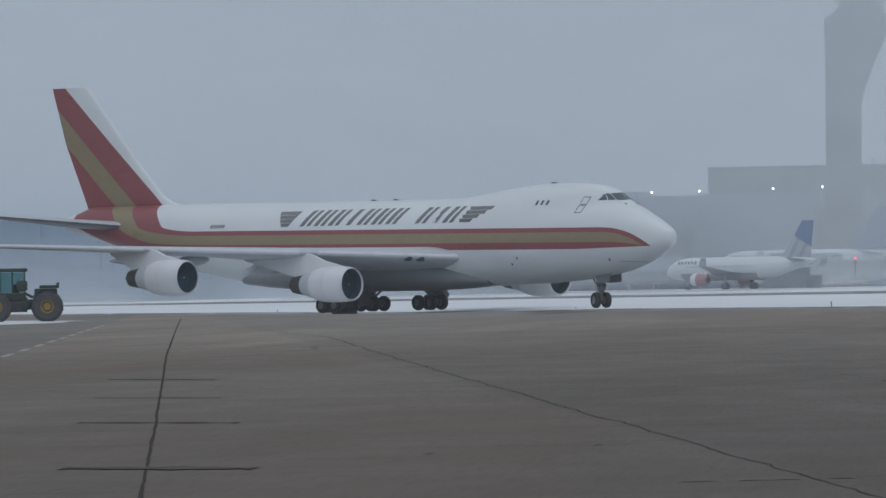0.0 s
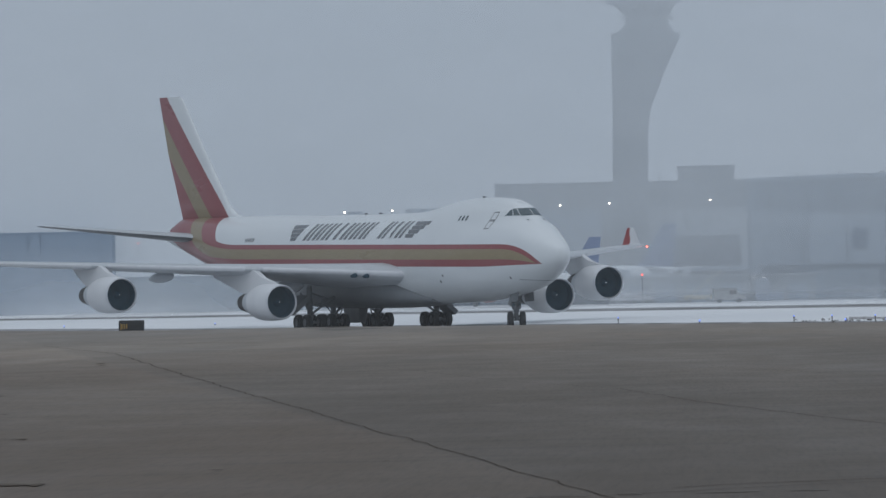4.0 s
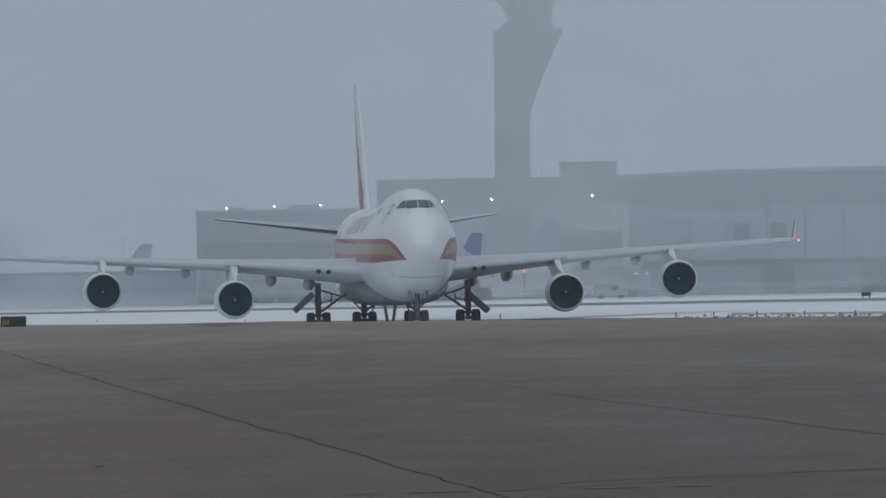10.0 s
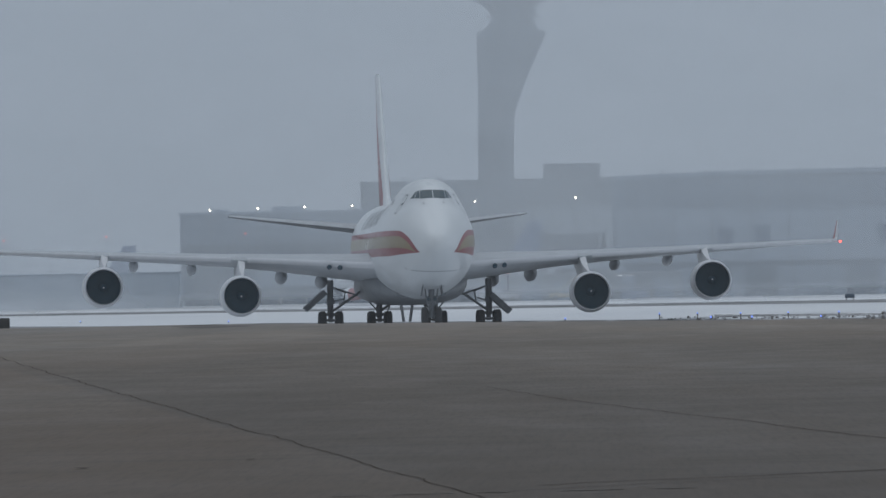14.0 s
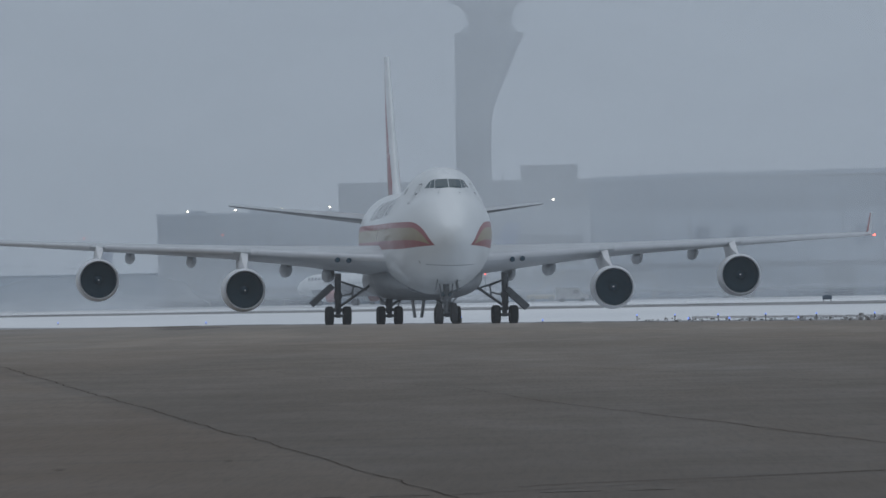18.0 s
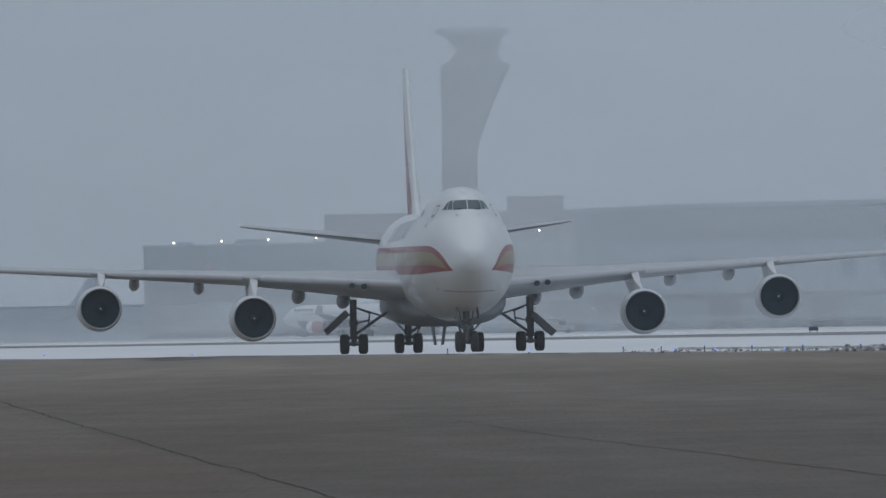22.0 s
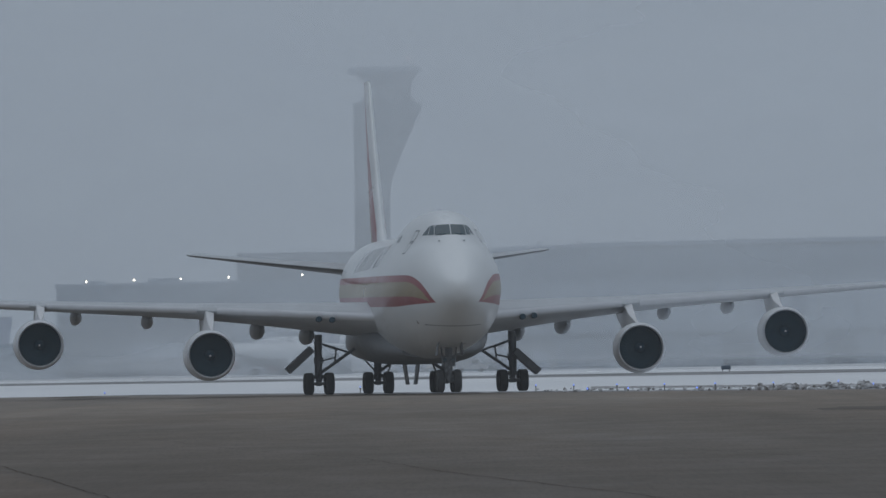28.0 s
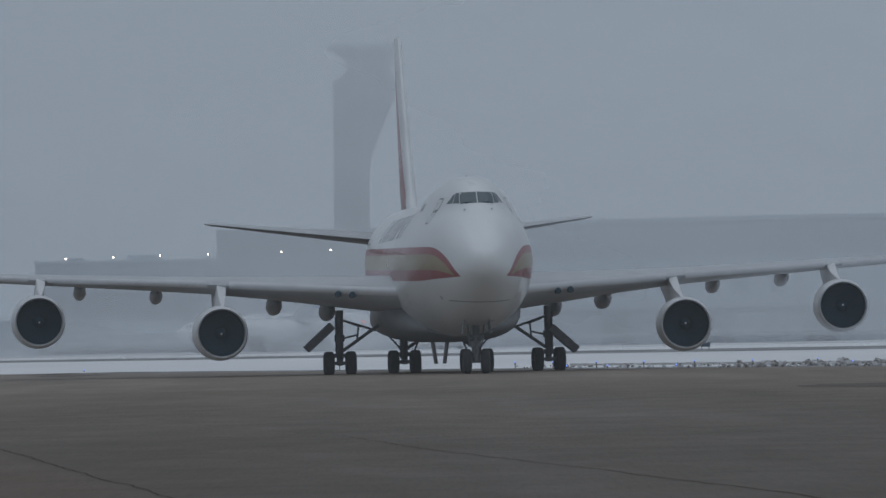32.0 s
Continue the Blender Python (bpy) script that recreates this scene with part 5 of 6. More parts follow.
def ground_vehicles():
    white = plain("vehicle_white", (0.50, 0.52, 0.54), 0.4, scale=2)
    blue = plain("container_blue", (0.31, 0.37, 0.46), 0.5, scale=1.5)
    amber = plain("loader_yellow", (0.48, 0.44, 0.33), 0.5, scale=1.5)
    grey = plain("shed_grey", (0.32, 0.355, 0.39), 0.6, scale=1)

    def van(x, y, rz, label, mat, L=5.2, H=2.3):
        v = empty("van", pose(x, y, 0.02, 0, 0, rz), label, "van", "apron vans")
        bm = bmesh.new()
        loft(bm, [[(-L / 2, w, 0.45), (L / 2, w, 0.45), (L / 2, w, 1.15), (L / 2 - 1.0, w, 1.3), (L / 2 - 1.5, w * 0.93, H), (-L / 2, w * 0.93, H)] for w in (-0.95, 0.95)])
        bmesh.ops.bevel(bm, geom=list(bm.edges), offset=0.06, segments=2, affect="EDGES")
        part("body", bm, mat, v)
        for s in (-1, 1):
            part("side_window", boxed(L / 2 - 2.6, L / 2 - 1.5, s * 0.95 - 0.03, s * 0.95 + 0.03, 1.35, 1.95, 0.01), MAT["steel"], v, smooth=False)
            for px in (-L / 2 + 1, L / 2 - 1):
                part("wheel", lathe([(-0.12, 0.1), (-0.12, 0.34), (0.12, 0.34), (0.12, 0.1)], 16, "Y", (px, s * 0.85, 0.34)), MAT["dark"], v)
        part("windscreen", boxed(-0.02, 0.02, -0.75, 0.75, 0, 0.75, m=pose(L / 2 - 1.22, 0, 1.32, 0, -32, 0)), MAT["steel"], v, smooth=False)

    van(-1.1, 1300, 8, "white van on the snowy apron", white)
    van(-21.4, 1450, 180, "white van on the snowy apron", white, 4.8, 1.9)
    van(-17.3, 1451, 0, "white pickup van on the snowy apron", white, 4.4, 1.7)

    def container(x, y, w, h, mat, label):
        c = empty("cargo_container", pose(x, y, 0.02), label, "container", "cargo containers")
        part("shell", boxed(0, w, 0, 2.4, 0, h, 0.05), mat, c, smooth=False)
        k = int(w / 0.6)
        for i in range(1, k):
            part("rib", boxed(i * w / k - 0.05, i * w / k + 0.05, -0.06, -0.005, 0.1, h - 0.1), mat, c, smooth=False)

    container(3.6, 1446, 5.0, 1.7, blue, "blue cargo container on the snowy apron")
    container(3.7, 1449.5, 2.4, 4.2, blue, "tall blue cargo container stack")
    container(6.4, 1449.5, 2.6, 2.8, grey, "grey cargo container on the snowy apron")
    container(-24.5, 1385, 2.6, 2.2, grey, "grey cargo container on the snowy apron")
    container(-33.0, 1420, 8.5, 3.6, grey, "long grey container row on the apron")

    # low shed; glowing strips under its eaves stand in for a bright reflection
    s = empty("equipment_shed", pose(-2.5, 1452, 0), "long low grey equipment shed", "shed")
    part("wall", boxed(-20, 17, 0, 10, 0, 4.6), grey, s, smooth=False)
    part("roof", boxed(-20.5, 17.5, -1.2, 10.4, 4.6, 4.9), grey, s, smooth=False)
    for x in (5.5, 7.4):
        part("eave_glint", boxed(x, x + 0.7, -1.3, -1.21, 4.2, 4.3), MAT["strip"], s, "glowing strip for a bright reflection", smooth=False)
    for x in range(-18, 16, 6):
        part("door", boxed(x, x + 3.6, -0.06, -0.005, 0, 3.4), MAT["panel_light"], s, smooth=False)

    # belt loader with a raised yellow boom
    b = empty("belt_loader", pose(-6.3, 1446, 0), "yellow belt loader with a raised boom", "loader")
    part("chassis", boxed(-3.0, 2.0, -1, 1, 0.5, 1.3, 0.08), amber, b)
    bm = bmesh.new()
    box(bm, -3.8, 4.0, -0.5, 0.5, -0.15, 0.15, 0.04, m=pose(0.6, 0, 3.2, 0, -38, 0))
    part("boom", bm, amber, b)
    for px in (-2, 1.3):
        for s2 in (-0.9, 0.9):
            part("wheel", lathe([(-0.14, 0.1), (-0.14, 0.45), (0.14, 0.45), (0.14, 0.1)], 16, "Y", (px, s2, 0.45)), MAT["dark"], b)

    # passenger bridges
    for x, y, L in ((-29.5, 1447, 26), (-62.0, 1500, 30)):
        j = empty("passenger_bridge", pose(x, y, 0, 0, 0, 70), "grey passenger boarding bridge on a wheeled column", "boarding bridge")
        part("tunnel", boxed(0, L, -1.4, 1.4, 3.6, 6.2, 0.1), MAT["panel_light"], j, smooth=False)
        part("cab", boxed(-3.2, -0.02, -1.8, 1.8, 3.4, 6.4, 0.2), MAT["panel"], j, smooth=False)
        part("column", tubes(((5, 0, 0.8), (5, 0, 3.6), 0.35), n=12), MAT["steel"], j)
        part("wheel", lathe([(-0.3, 0.1), (-0.3, 0.7), (0.3, 0.7), (0.3, 0.1)], 18, "Y", (5, 0, 0.7)), MAT["dark"], j)

    # low dark row of sheds at the edge of the field
    w = empty("low_warehouse", pose(0, 1438, 0), "long low dull blue warehouse in fog", "building")
    part("wall", boxed(-111.2, -75.8, 0, 12, 0, 6.3), MAT["low_wall"], w, smooth=False)
    part("roof", boxed(-111.3, -75.7, -0.2, 12.2, 6.3, 6.45), MAT["low_wall"], w, smooth=False)
    for x in range(-110, -78, 5):
        part("dock_door", boxed(x, x + 3.4, -0.08, -0.005, 0, 4.0), MAT["low_wall"], w, smooth=False)


ground_vehicles()


# ---------------------------------------------------------------- near the apron's edge
def ground_z(x, y):
    return ground_height(past_crest(x, y))


def on_ray(x, y, d):
    """Slides a place along its line of sight from the eye to the distance d."""
    return x * d / y, d


def edge_lights():
    stem = plain("edge_light_stem", (0.16, 0.16, 0.15), 0.5, scale=6)
    base = empty("taxiway_edge_light", pose(0, 0, -50), "small post with a glowing blue taxiway light", "edge light", "taxiway edge lights")
    part("post", tubes(((0, 0, -0.3), (0, 0, 0.40), 0.034), ((0, 0, 0.30), (0, 0, 0.40), 0.055), n=10), stem, base)
    part("lens", lathe([(0.40, 0.03), (0.43, 0.04), (0.47, 0.04), (0.51, 0.015)], 12, "Z"), MAT["blue_lamp"], base, "glowing blue lens")
    low = empty("taxiway_edge_light", pose(0, 0, -50), "short blue taxiway light half buried in snow", "edge light", "taxiway edge lights")
    part("post", tubes(((0, 0, -0.3), (0, 0, 0.12), 0.05), n=10), stem, low)
    part("lens", lathe([(0.12, 0.04), (0.15, 0.05), (0.20, 0.05), (0.25, 0.02)], 12, "Z"), MAT["blue_lamp"], low, "glowing blue lens")
    first = {True: base, False: low}
    for x, tall in ((-67.3, False), (-53.8, False), (-47.6, False), (-43.35, False), (-41.7, True), (-29.85, True), (-9.42, True), (-2.92, False), (4.62, True), (7.65, True), (8.72, False), (11.1, True), (12.0, False), (14.9, True), (17.5, False), (18.95, True), (23.6, True), (28.8, True), (31.6, False)):
        # all stand on the line 47 m past the crest
        d = (CREST_C + 47 * CREST_L) / (1 + 2.5 * x / 640)
        d = max(520.0, min(d, 760.0))
        px, py = on_ray(x, 640.0, d)
        m = pose(px, py, ground_z(px, py) - (0.32 if -50 < x < -27 else 0.0))
        src = first[tall]
        if src.location.z < -40:
            src.matrix_basis = m
        else:
            copy_thing(src, m)


edge_lights()


def taxi_sign():
    d = 668.0
    x0, y0 = on_ray(-49.4, 640.0, d)
    x1, y1 = on_ray(-47.4, 640.0, d)
    black = plain("sign_black", (0.018, 0.018, 0.018), 0.5, scale=3)
    yellow = plain("sign_yellow", (0.42, 0.25, 0.045), 0.5, scale=3)
    s = empty("taxiway_sign", pose((x0 + x1) / 2, d, -0.58), "black taxiway sign with a yellow legend in snow", "sign")
    part("box", boxed(-1.08, 1.08, -0.12, 0.12, 0, 0.92, 0.11), black, s)
    for i in range(3):
        x = -0.84 + 0.19 * i
        part("legend_bar", boxed(x, x + 0.11, -0.135, -0.122, 0.2, 0.62), yellow, s, "yellow legend bar", smooth=False)
    part("end_panel", boxed(-0.92, -0.87, -0.132, -0.122, 0.12, 0.68), yellow, s, smooth=False)
    for x in (-0.8, 0, 0.8):
        part("leg", tubes(((x, 0, -0.3), (x, 0, 0.02), 0.04), n=8), MAT["steel"], s)
    b = empty("runway_sign", pose(27.9, 900, 0.02), "small dark airfield sign in snow", "sign")
    part("box", boxed(-0.54, 0.54, -0.1, 0.1, 0.28, 0.74, 0.04), MAT["panel_dark"], b)
    for x in (-0.4, 0.4):
        part("leg", tubes(((x, 0, 0), (x, 0, 0.32), 0.05), n=8), MAT["steel"], b)


taxi_sign()


def snow_clods():
    m = Mat("dirty_snow", 0.8, spec=0.2)
    n = m.noise(2.2, 6)
    m.color(m.mix(n.ramp(0.36, 0.62), (0.62, 0.63, 0.65), (0.13, 0.12, 0.11))).bump(n, 0.8, 0.06)
    rng = random.Random(5)
    bm = bmesh.new()
    ico = bmesh.new()
    bmesh.ops.create_icosphere(ico, subdivisions=1, radius=1)
    pts = [v.co.copy() for v in ico.verts]
    tri = [[v.index for v in f.verts] for f in ico.faces]
    ico.free()
    for i in range(360):
        u = rng.random() ** 0.75
        x = lerp(4.5, 42.0, u)
        n0 = rng.uniform(45.5, 52.0)
        d = (CREST_C + n0 * CREST_L) / (1 + 2.5 * x / 640)
        px, py = on_ray(x, 640.0, d)
        heap = max(0.0, min(1.0, (x - 12.0) / 14.0)) * (0.55 + 0.45 * math.sin(x * 1.7) * math.sin(x * 0.61 + 1))
        r = rng.uniform(0.05, 0.13) + heap * rng.uniform(0.02, 0.26)
        z = ground_z(px, py)
        q = Euler((rng.random() * 6, rng.random() * 6, rng.random() * 6)).to_matrix()
        vs = [bm.verts.new(Vector((px, py, z + r * 0.3)) + Vector((1, 1, 0.75)) * 0 + (q @ (p * r * rng.uniform(0.7, 1.25)))) for p in pts]
        for t in tri:
            bm.faces.new([vs[k] for k in t])
    ob = link("snow_clods", bm, m.m, smooth=False)
    tagged(ob, "dirty clods of ploughed snow along the taxiway edge", "snow clods", kind="stuff")
    # low ploughed windrow behind them
    bm = bmesh.new()
    rows = []
    for i in range(90):
        x = lerp(9.0, 48.0, i / 89)
        row = []
        for k, (dn, h) in enumerate(((52, -0.1), (53.5, 0.10), (55, 0.22), (57, 0.12), (60, -0.12))):
            d = (CREST_C + dn * CREST_L) / (1 + 2.5 * x / 640)
            px, py = on_ray(x, 640.0, d)
            hh = 0.25 * h * min(1, (x - 8.5) / 12) * (0.7 + 0.7 * noise.noise((x * 1.3, dn, 0.3)))
            row.append((px, py, ground_z(px, py) + hh))
        rows.append(row)
    loft(bm, rows, caps=False, closed=False)
    ob = link("snow_windrow", bm, m.m, smooth=True)
    tagged(ob, "low dirty windrow of ploughed snow", "snow bank", kind="stuff")


snow_clods()


def apron_marks():
    seal = plain("joint_sealant", (0.088, 0.076, 0.066), 0.9, scale=1.5, vary=0.4, spec=0.05)
    tar = plain("crack_sealant", (0.118, 0.100, 0.084), 0.95, scale=1.5, vary=0.4, spec=0.03)
    white = plain("worn_white_paint", (0.50, 0.49, 0.47), 0.7, scale=2, vary=0.45)
    stain = plain("damp_stain", (0.148, 0.126, 0.104), 0.8, scale=0.5, vary=0.35)
    scuff = plain("pale_scuff", (0.17, 0.145, 0.12), 0.7, scale=2.5, vary=0.35)
    rng = random.Random(11)

    def ribbon(name, pts, w0, w1, mat, label, wob=0.0, step=2.0, z=0.006):
        """A sealed crack that wanders along a few bends."""
        fine = []
        for (xa, ya), (xb, yb) in zip(pts, pts[1:]):
            k = max(2, int(math.hypot(xb - xa, yb - ya) / step))
            for i in range(k):
                fine.append(Vector((lerp(xa, xb, i / k), lerp(ya, yb, i / k))))
        fine.append(Vector(pts[-1]))
        bm = bmesh.new()
        rows = []
        for i, p in enumerate(fine):
            j, l = fine[max(0, i - 1)], fine[min(len(fine) - 1, i + 1)]
            t = (l - j).normalized()
            nrm = Vector((-t.y, t.x))
            off = wob * (noise.noise((p.x * 0.8, p.y * 0.12, 0)) + 0.7 * noise.noise((p.x * 3, p.y * 0.45, 4)))
            w = lerp(w0, w1, i / len(fine)) * rng.uniform(0.75, 1.25)
            c = p + nrm * off
            rows.append([(c.x - nrm.x * w / 2, c.y - nrm.y * w / 2, z), (c.x + nrm.x * w / 2, c.y + nrm.y * w / 2, z)])
        loft(bm, rows, caps=False, closed=False)
        ob = link(name, bm, mat)
        for p in ob.data.polygons:
            if p.normal.z < 0:
                p.flip()
        return tagged(ob, label, "crack", kind="structure")

    ribbon("pavement_joint", [(-5.0, 48), (-10.58, 106.2), (-21, 214), (-36, 372), (-46, 478)], 0.034, 0.07, seal, "long straight dark-sealed pavement joint", 0.016, 1.2)
    ribbon("pavement_crack", [(-0.1, 60), (-1.17, 70.2), (-2.16, 79.7), (-3.55, 94.3), (-5.42, 112.5), (-8.17, 140.7), (-13.6, 195.8), (-21.7, 279.5), (-30, 345)], 0.016, 0.045, tar, "long wandering crack in the concrete", 0.11, 0.9)
    ribbon("pavement_crack", [(5.2, 70), (3.1, 92.5), (1.46, 108.9), (-0.6, 128.6), (-2.2, 149), (-4.9, 167.2), (-9.5, 210)], 0.028, 0.010, tar, "long wandering crack in the concrete", 0.11, 0.9)
    ribbon("pavement_crack", [(-1.2, 70.0), (0.4, 72.5), (1.9, 74.0)], 0.03, 0.03, tar, "short side crack in the concrete", 0.05, 0.6)
    ribbon("pavement_crack", [(7.4, 126), (5.35, 142.4), (4.04, 153.8), (2.59, 164.8), (1.51, 173.8), (-0.6, 192)], 0.022, 0.014, tar, "faint crack in the concrete", 0.05, 0.9)
    ribbon("pavement_crack", [(-0.6, 72.4), (-0.16, 73.3), (1.42, 74.7), (2.85, 76.4), (4.2, 77.6)], 0.05, 0.09, tar, "faint crack in the concrete", 0.04, 0.5)

    # thin sealed seams across the joint, thicker in their middle, with a blot at either end
    smear = plain("weathered_sealant", (0.185, 0.158, 0.131), 0.95, scale=2.5, vary=0.5, spec=0.03)
    for x0, y0, x1, y1, thick in ((-8.87, 79.5, -6.81, 78.0, 1.5), (-11.71, 107.0, -9.33, 104.7, 0.9), (-14.14, 131.7, -11.78, 128.9, 0.8), (-16.69, 158.3, -14.24, 154.9, 1.4)):
        bm = bmesh.new()
        rows = []
        for i in range(41):
            u = i / 40
            x, y = lerp(x0, x1, u), lerp(y0, y1, u)
            e = thick * (0.22 + 0.78 * max(0.0, noise.noise((u * 5, y0, 2)) + 0.55) * math.sin(math.pi * u) ** 0.8) * rng.uniform(0.8, 1.15)
            if i in (0, 1, 39, 40):
                e = thick * 0.75
            rows.append([(x, y - e / 2, 0.010), (x, y + e / 2, 0.010)])
        loft(bm, rows, caps=False, closed=False)
        tagged(link("sealed_seam", bm, smear), "dark sealed seam across the pavement joint", "seam", kind="structure")

    # small dark scraps and blots on the concrete
    for x, y, w, d in ((-3.81, 86.3, 0.06, 0.2), (-18.67, 234.9, 0.09, 2.2), (-5.45, 83.4, 0.09, 0.16), (-18.07, 227.5, 0.08, 1.6), (-24.96, 500.0, 1.1, 14)):
        bm = bmesh.new()
        bm.faces.new([bm.verts.new((x + w * rng.uniform(0.6, 1.1) * math.cos(t), y + d * rng.uniform(0.6, 1.1) * math.sin(t), 0.012)) for t in (2 * math.pi * i / 14 for i in range(14))])
        tagged(link("ground_blot", bm, smear), "small dark blot on the concrete", "stain", kind="structure")

    # faint scuffed bands
    for x0, y0, x1, y1, d in ((-2.4, 69.9, 0.8, 70.6, 0.5),):
        bm = bmesh.new()
        for i in range(60):
            u = i / 60
            if noise.noise((u * 9, x0, 1.5)) < -0.05:
                continue
            v = u + 1 / 60
            e0, e1 = (d * (0.3 + 0.7 * abs(noise.noise((k * 14, y0, 3)))) for k in (u, v))
            xa, ya, xb, yb = lerp(x0, x1, u), lerp(y0, y1, u), lerp(x0, x1, v), lerp(y0, y1, v)
            bm.faces.new([bm.verts.new(p) for p in ((xa, ya, 0.005), (xb, yb, 0.005), (xb, yb + e1, 0.005), (xa, ya + e0, 0.005))])
        bmesh.ops.remove_doubles(bm, verts=bm.verts, dist=0.001)
        tagged(link("scuff_band", bm, scuff), "faint scuffed band on the concrete", "scuff mark", kind="structure")

    # thin white dashes
    for i in range(11):
        y = 199.5 + 19.8 * i
        x = -26.18 - 0.0912 * (y + 5 - 225.6)
        dx = -0.0912 * 10.5
        bm = bmesh.new()
        w = 0.11
        bm.faces.new([bm.verts.new(p) for p in ((x - w, y, 0.008), (x + w, y, 0.008), (x + dx + w, y + 10.5, 0.008), (x + dx - w, y + 10.5, 0.008))])
        tagged(link("lane_dash", bm, white), "worn white painted dash on the apron", "road marking", group="painted dashes", kind="structure")

    # damp marks near the crest
    for x, y, w, dpt in ((-25.2, 500, 1.6, 16), (-22.5, 470, 2.2, 22), (14.0, 260, 3.0, 12)):
        bm = bmesh.new()
        vs = []
        for i in range(20):
            a = 2 * math.pi * i / 20
            k = rng.uniform(0.7, 1.1)
            vs.append(bm.verts.new((x + w * k * math.cos(a), y + dpt * k * math.sin(a), 0.007)))
        bm.faces.new(vs)
        tagged(link("damp_stain", bm, stain), "dark damp stain on the concrete", "stain", kind="structure")


apron_marks()


def snow_patch(name, x, y, w, d, h, seed):
    rng = random.Random(seed)
    m = Mat(name + "_surface", 0.65, spec=0.2)
    n = m.noise(1.3, 5)
    m.color(m.mix(n.ramp(0.4, 0.7), (0.82, 0.84, 0.86), (0.55, 0.55, 0.55))).bump(n, 0.5, 0.05)
    bm = bmesh.new()
    rings = []
    ph = [rng.uniform(0, 6) for _ in range(3)]
    for k in (1.0, 0.8, 0.5, 0.2):
        ring = []
        for i in range(48):
            a = 2 * math.pi * i / 48
            e = 1 + 0.16 * math.sin(3 * a + ph[0]) + 0.10 * math.sin(7 * a + ph[1]) + 0.06 * math.sin(13 * a + ph[2])
            ring.append((x + w * k * e * math.cos(a), y + d * k * e * math.sin(a), 0.012 + h * (1 - k * k)))
        rings.append(ring)
    loft(bm, rings)
    return tagged(link(name, bm, m.m, smooth=True), "thin patch of trampled snow on the concrete", "snow patch", kind="structure")


snow_patch("snow_patch", -57.2, 457, 5.7, 40, 0.06, 3)


def tractor():
    green = plain("tractor_green", (0.011, 0.040, 0.028), 0.4, scale=1.5, vary=0.3)
    yellow = plain("tractor_yellow", (0.30, 0.215, 0.055), 0.45, scale=2, vary=0.3)
    black = plain("tractor_black", (0.045, 0.046, 0.048), 0.7, scale=3, vary=0.3)
    dusty = plain("dusty_tyre_rubber", (0.082, 0.085, 0.090), 0.85, scale=3, vary=0.4)
    pane = Mat("tractor_glass", 0.05)
    pane.color((0.42, 0.62, 0.62))
    pane.p.inputs["Transmission Weight"].default_value = 1.0
    pane.p.inputs["IOR"].default_value = 1.05
    glass = pane.m
    lamp = plain("tractor_lamp", (0.5, 0.5, 0.48), 0.2, scale=2)
    t = empty("tractor", pose(-53.35, 472, 0.012, 0, 0, 186.4), "green articulated farm tractor with yellow wheel rims on the apron", "tractor")
    # its own space: x forward, rear axle at x = 0
    part("rear_frame", boxed(-0.75, 1.3, -0.55, 0.55, 0.75, 1.35, 0.06), green, t)
    part("front_frame", boxed(1.45, 4.9, -0.5, 0.5, 0.7, 1.3, 0.06), green, t)
    part("articulation_joint", tubes(((1.38, 0, 0.6), (1.38, 0, 1.5), 0.2), n=14), black, t)
    bm = bmesh.new()
    loft(bm, [[(2.9, -0.55, 1.3), (2.9, 0.55, 1.3), (2.9, 0.5, 2.25), (2.9, -0.5, 2.25)], [(4.6, -0.5, 1.25), (4.6, 0.5, 1.25), (4.6, 0.45, 2.05), (4.6, -0.45, 2.05)], [(5.0, -0.42, 1.3), (5.0, 0.42, 1.3), (5.0, 0.36, 1.85), (5.0, -0.36, 1.85)]])
    bmesh.ops.bevel(bm, geom=list(bm.edges), offset=0.06, segments=2, affect="EDGES")
    part("hood", bm, green, t)
    part("exhaust_stack", tubes(((3.1, 0.42, 2.2), (3.1, 0.42, 3.3), 0.07), n=12), black, t)
    cab = part("cab_floor", boxed(1.25, 2.85, -0.85, 0.85, 1.3, 1.75, 0.06), green, t)
    for x, s in ((1.32, 1), (1.32, -1), (2.05, 1), (2.05, -1), (2.78, 1), (2.78, -1)):
        part("cab_post", boxed(x - 0.05, x + 0.05, s * 0.8 - 0.05, s * 0.8 + 0.05, 1.7, 2.98, 0.015), green, cab)
    part("cab_roof", boxed(1.15, 2.95, -0.92, 0.92, 2.98, 3.2, 0.07), green, cab)
    for s in (-1, 1):
        part("side_glass", boxed(1.38, 2.0, s * 0.8 - 0.012, s * 0.8 + 0.012, 1.76, 2.96), glass, cab, smooth=False)
        part("side_glass", boxed(2.1, 2.73, s * 0.8 - 0.012, s * 0.8 + 0.012, 1.76, 2.96), glass, cab, smooth=False)
        part("roof_lamp", boxed(1.08, 1.14, s * 0.7 - 0.09, s * 0.7 + 0.09, 3.02, 3.15, 0.01), lamp, cab)
        bm = bmesh.new()
        rows = []
        for i in range(11):
            u = radians(lerp(30, 118, i / 10))
            rows.append([(r * math.cos(u), s * y, 0.91 + r * math.sin(u)) for r, y in ((0.99, 0.5), (0.99, 1.42), (1.06, 1.42), (1.06, 0.5))])
        loft(bm, rows)
        part("fender", bm, green, t)
        part("steps", boxed(1.5, 2.3, s * 0.85, s * 1.05, 0.6, 1.25, 0.04), black, t)
        part("work_lamp", boxed(-0.74, -0.56, s * 1.0 - 0.12, s * 1.0 + 0.12, 2.18, 2.32, 0.03), black, t)
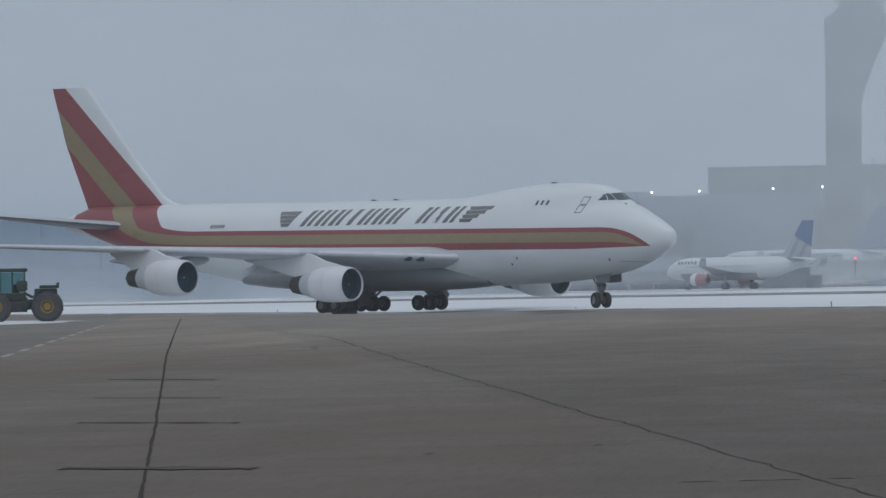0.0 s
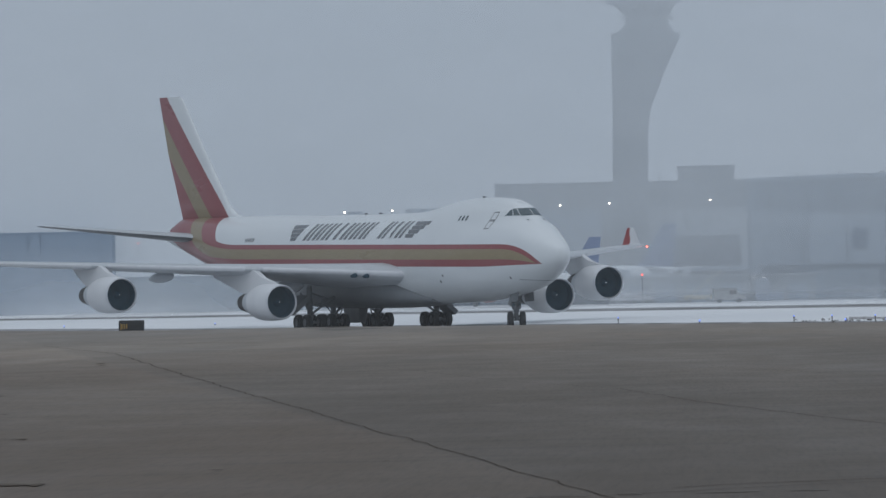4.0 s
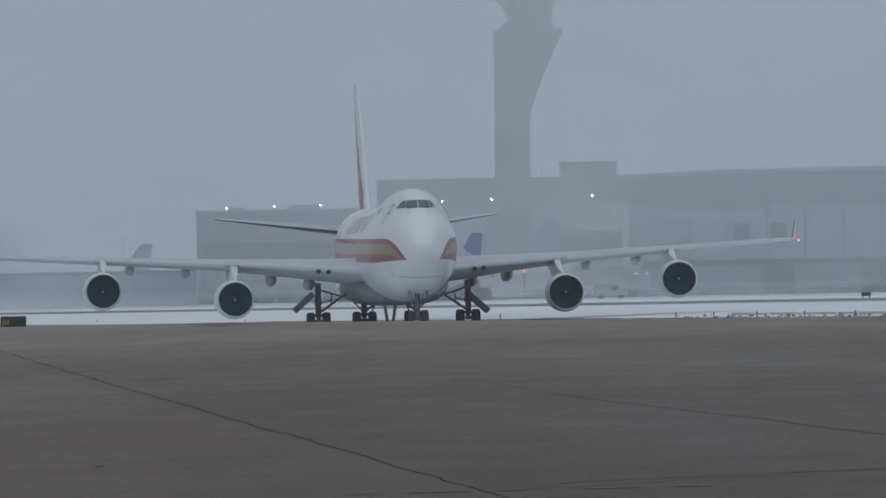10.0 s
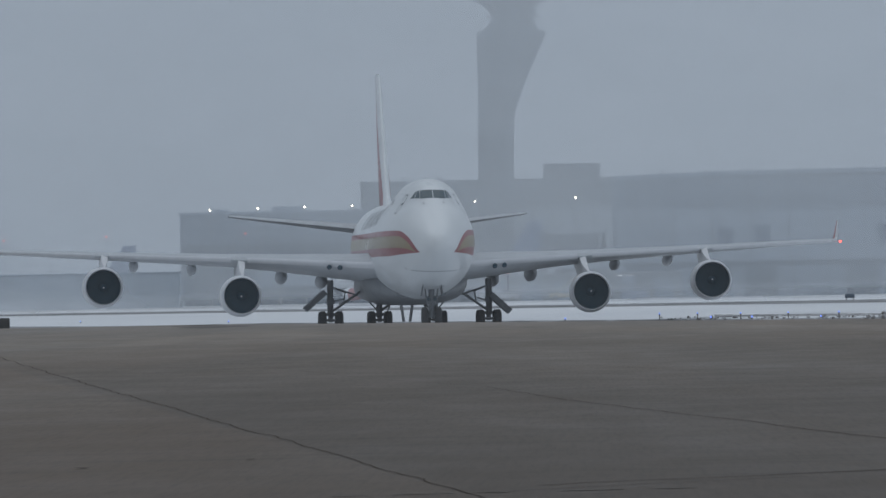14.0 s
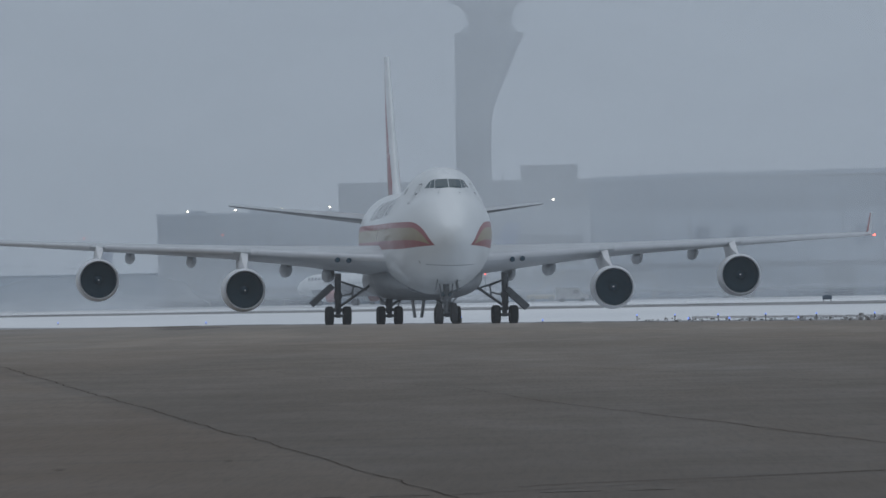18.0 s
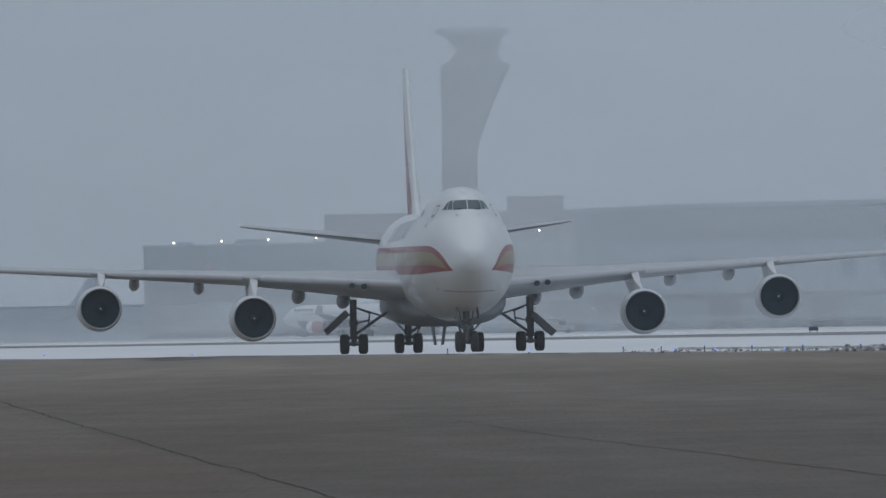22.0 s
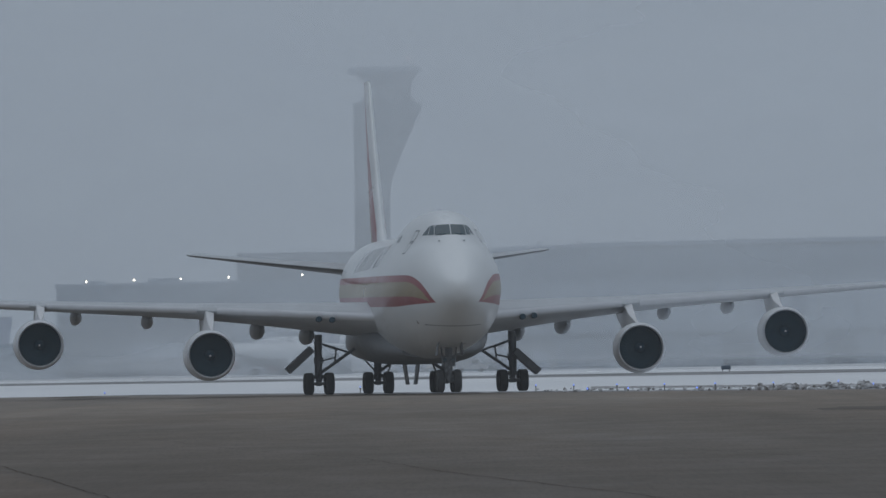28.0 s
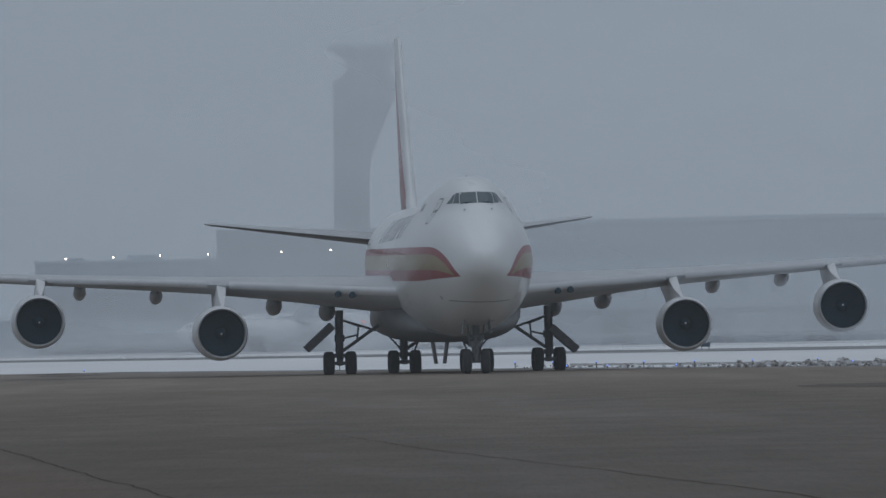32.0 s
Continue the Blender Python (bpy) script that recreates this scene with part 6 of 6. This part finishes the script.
    part("rear_glass", boxed(1.29, 1.31, -0.74, 0.74, 1.9, 2.96), glass, cab, smooth=False)
    part("front_glass", boxed(2.8, 2.82, -0.74, 0.74, 1.9, 2.96), glass, cab, smooth=False)
    part("seat", boxed(1.6, 2.0, -0.28, 0.28, 1.75, 2.25, 0.06), black, cab)
    part("rear_deck", boxed(-0.72, 0.45, -1.15, 1.15, 1.99, 2.17, 0.05), green, t)
    part("rear_body", boxed(-0.6, 0.75, -0.5, 0.5, 1.36, 1.98, 0.06), green, t)
    part("side_tank", boxed(1.15, 1.8, 0.9, 1.3, 1.85, 2.45, 0.12), green, t)
    part("tank_cap", tubes(((1.45, 1.1, 2.45), (1.45, 1.1, 2.53), 0.07), n=12), yellow, t, "yellow filler cap")
    part("belly_tank", boxed(1.0, 2.75, -0.95, 0.95, 0.72, 1.3, 0.1), green, t)
    for s in (-1, 1):
        part("steering_ram", tubes(((0.55, s * 0.62, 1.28), (1.3, s * 0.45, 1.72), 0.05), ((0.9, s * 0.56, 1.49), (1.3, s * 0.45, 1.72), 0.08), n=10), black, t)
    part("hitch", tubes(((-0.75, -0.3, 0.9), (-0.92, -0.3, 0.7), 0.06), ((-0.75, 0.3, 0.9), (-0.92, 0.3, 0.7), 0.06), ((-0.92, -0.3, 0.7), (-0.92, 0.3, 0.7), 0.05), n=8), black, t)
    for x in (0.0, 3.05):
        part("axle", tubes(((x, -1.0, 0.91), (x, 1.0, 0.91), 0.16), n=12), green, t)
        for s in (-1, 1):
            w = part("wheel", lathe([(-0.26, 0.39), (-0.31, 0.75), (-0.22, 0.9), (0.22, 0.9), (0.31, 0.75), (0.26, 0.39)], 32, "Y", (x, s * 1.2, 0.91)), dusty, t, "dusty black tractor tyre")
            bm = bmesh.new()
            for i in range(22):
                a = 2 * math.pi * i / 22
                for sd in (-1, 1):
                    b2 = a + (0.14 if sd > 0 else 0)
                    m = Matrix.Translation((x, s * 1.2, 0.91)) @ Matrix.Rotation(b2, 4, "Y") @ pose(0, sd * 0.14, 0.9, 0, 0, sd * 28)
                    box(bm, -0.035, 0.035, -0.17, 0.17, -0.02, 0.045, m=m)
            part("tread_lug", bm, dusty, w, smooth=False)
            part("rim", lathe([(-0.2, 0.0), (-0.2, 0.2), (-0.08, 0.26), (-0.24, 0.37), (-0.27, 0.41), (0.27, 0.41), (0.24, 0.37), (0.08, 0.26), (0.2, 0.2), (0.2, 0.0)], 28, "Y", (x, s * 1.2, 0.91)), yellow, w, "yellow wheel rim")


tractor()


# ---------------------------------------------------------------- motion of the things
def motions_rows():
    """The freighter's rows at close steps, with the way it has rolled and its rate of turn."""
    ts = [r[0] for r in TAXI]
    cols = [[r[i] for r in TAXI] for i in range(1, 7)]
    step, out, way = 0.1, [], 0.0
    px, py = cols[0][0], cols[1][0]
    for i in range(321):
        t = i * step
        v = [float(np.interp(t, ts, c)) for c in cols]
        way += math.hypot(v[0] - px, v[1] - py)
        px, py = v[0], v[1]
        out.append((t, v, way))
    return out


def motions():
    walk(plane, [(t, pose(x, y, z, b, p, h)) for t, x, y, z, b, p, h in TAXI])
    track = motions_rows()
    for ob, r in WHEELS:
        x, y, z = ob.location
        walk(ob, [(t, pose(x, y, z, 0, math.degrees(way / r), 0)) for t, v, way in track])
    for ob, c, yaw in FANS:
        turn = Matrix.Translation(c) @ Matrix.Rotation(radians(yaw), 4, "Z")
        walk(ob, [(0.1 * i, turn @ Matrix.Rotation(radians(-80 * i + 37 * c[1]), 4, "X")) for i in range(321)])
    for ob in STEERED:
        rows = []
        for t in range(0, 33, 2):
            a, b = (float(np.interp(u, [q[0] for q in TAXI], [q[6] for q in TAXI])) for u in (max(0, t - 0.5), min(32, t + 0.5)))
            rate = radians(b - a) / (min(32, t + 0.5) - max(0, t - 0.5))
            rows.append((t, pose(0, 0, 0, 0, 0, math.degrees(math.atan(25.4 * rate / 6.0)))))
        walk(ob, rows)
    walk(mist, [(0, pose(0, 1340, 0)), (10, pose(2, 1340, 0)), (20, pose(32, 1340, 0)), (32, pose(80, 1340, 0))])
    walk(drift, [(0, pose(240, 1270, 0)), (10, pose(38, 1270, 0)), (20, pose(-70, 1270, 0)), (32, pose(-150, 1270, 0))])


motions()
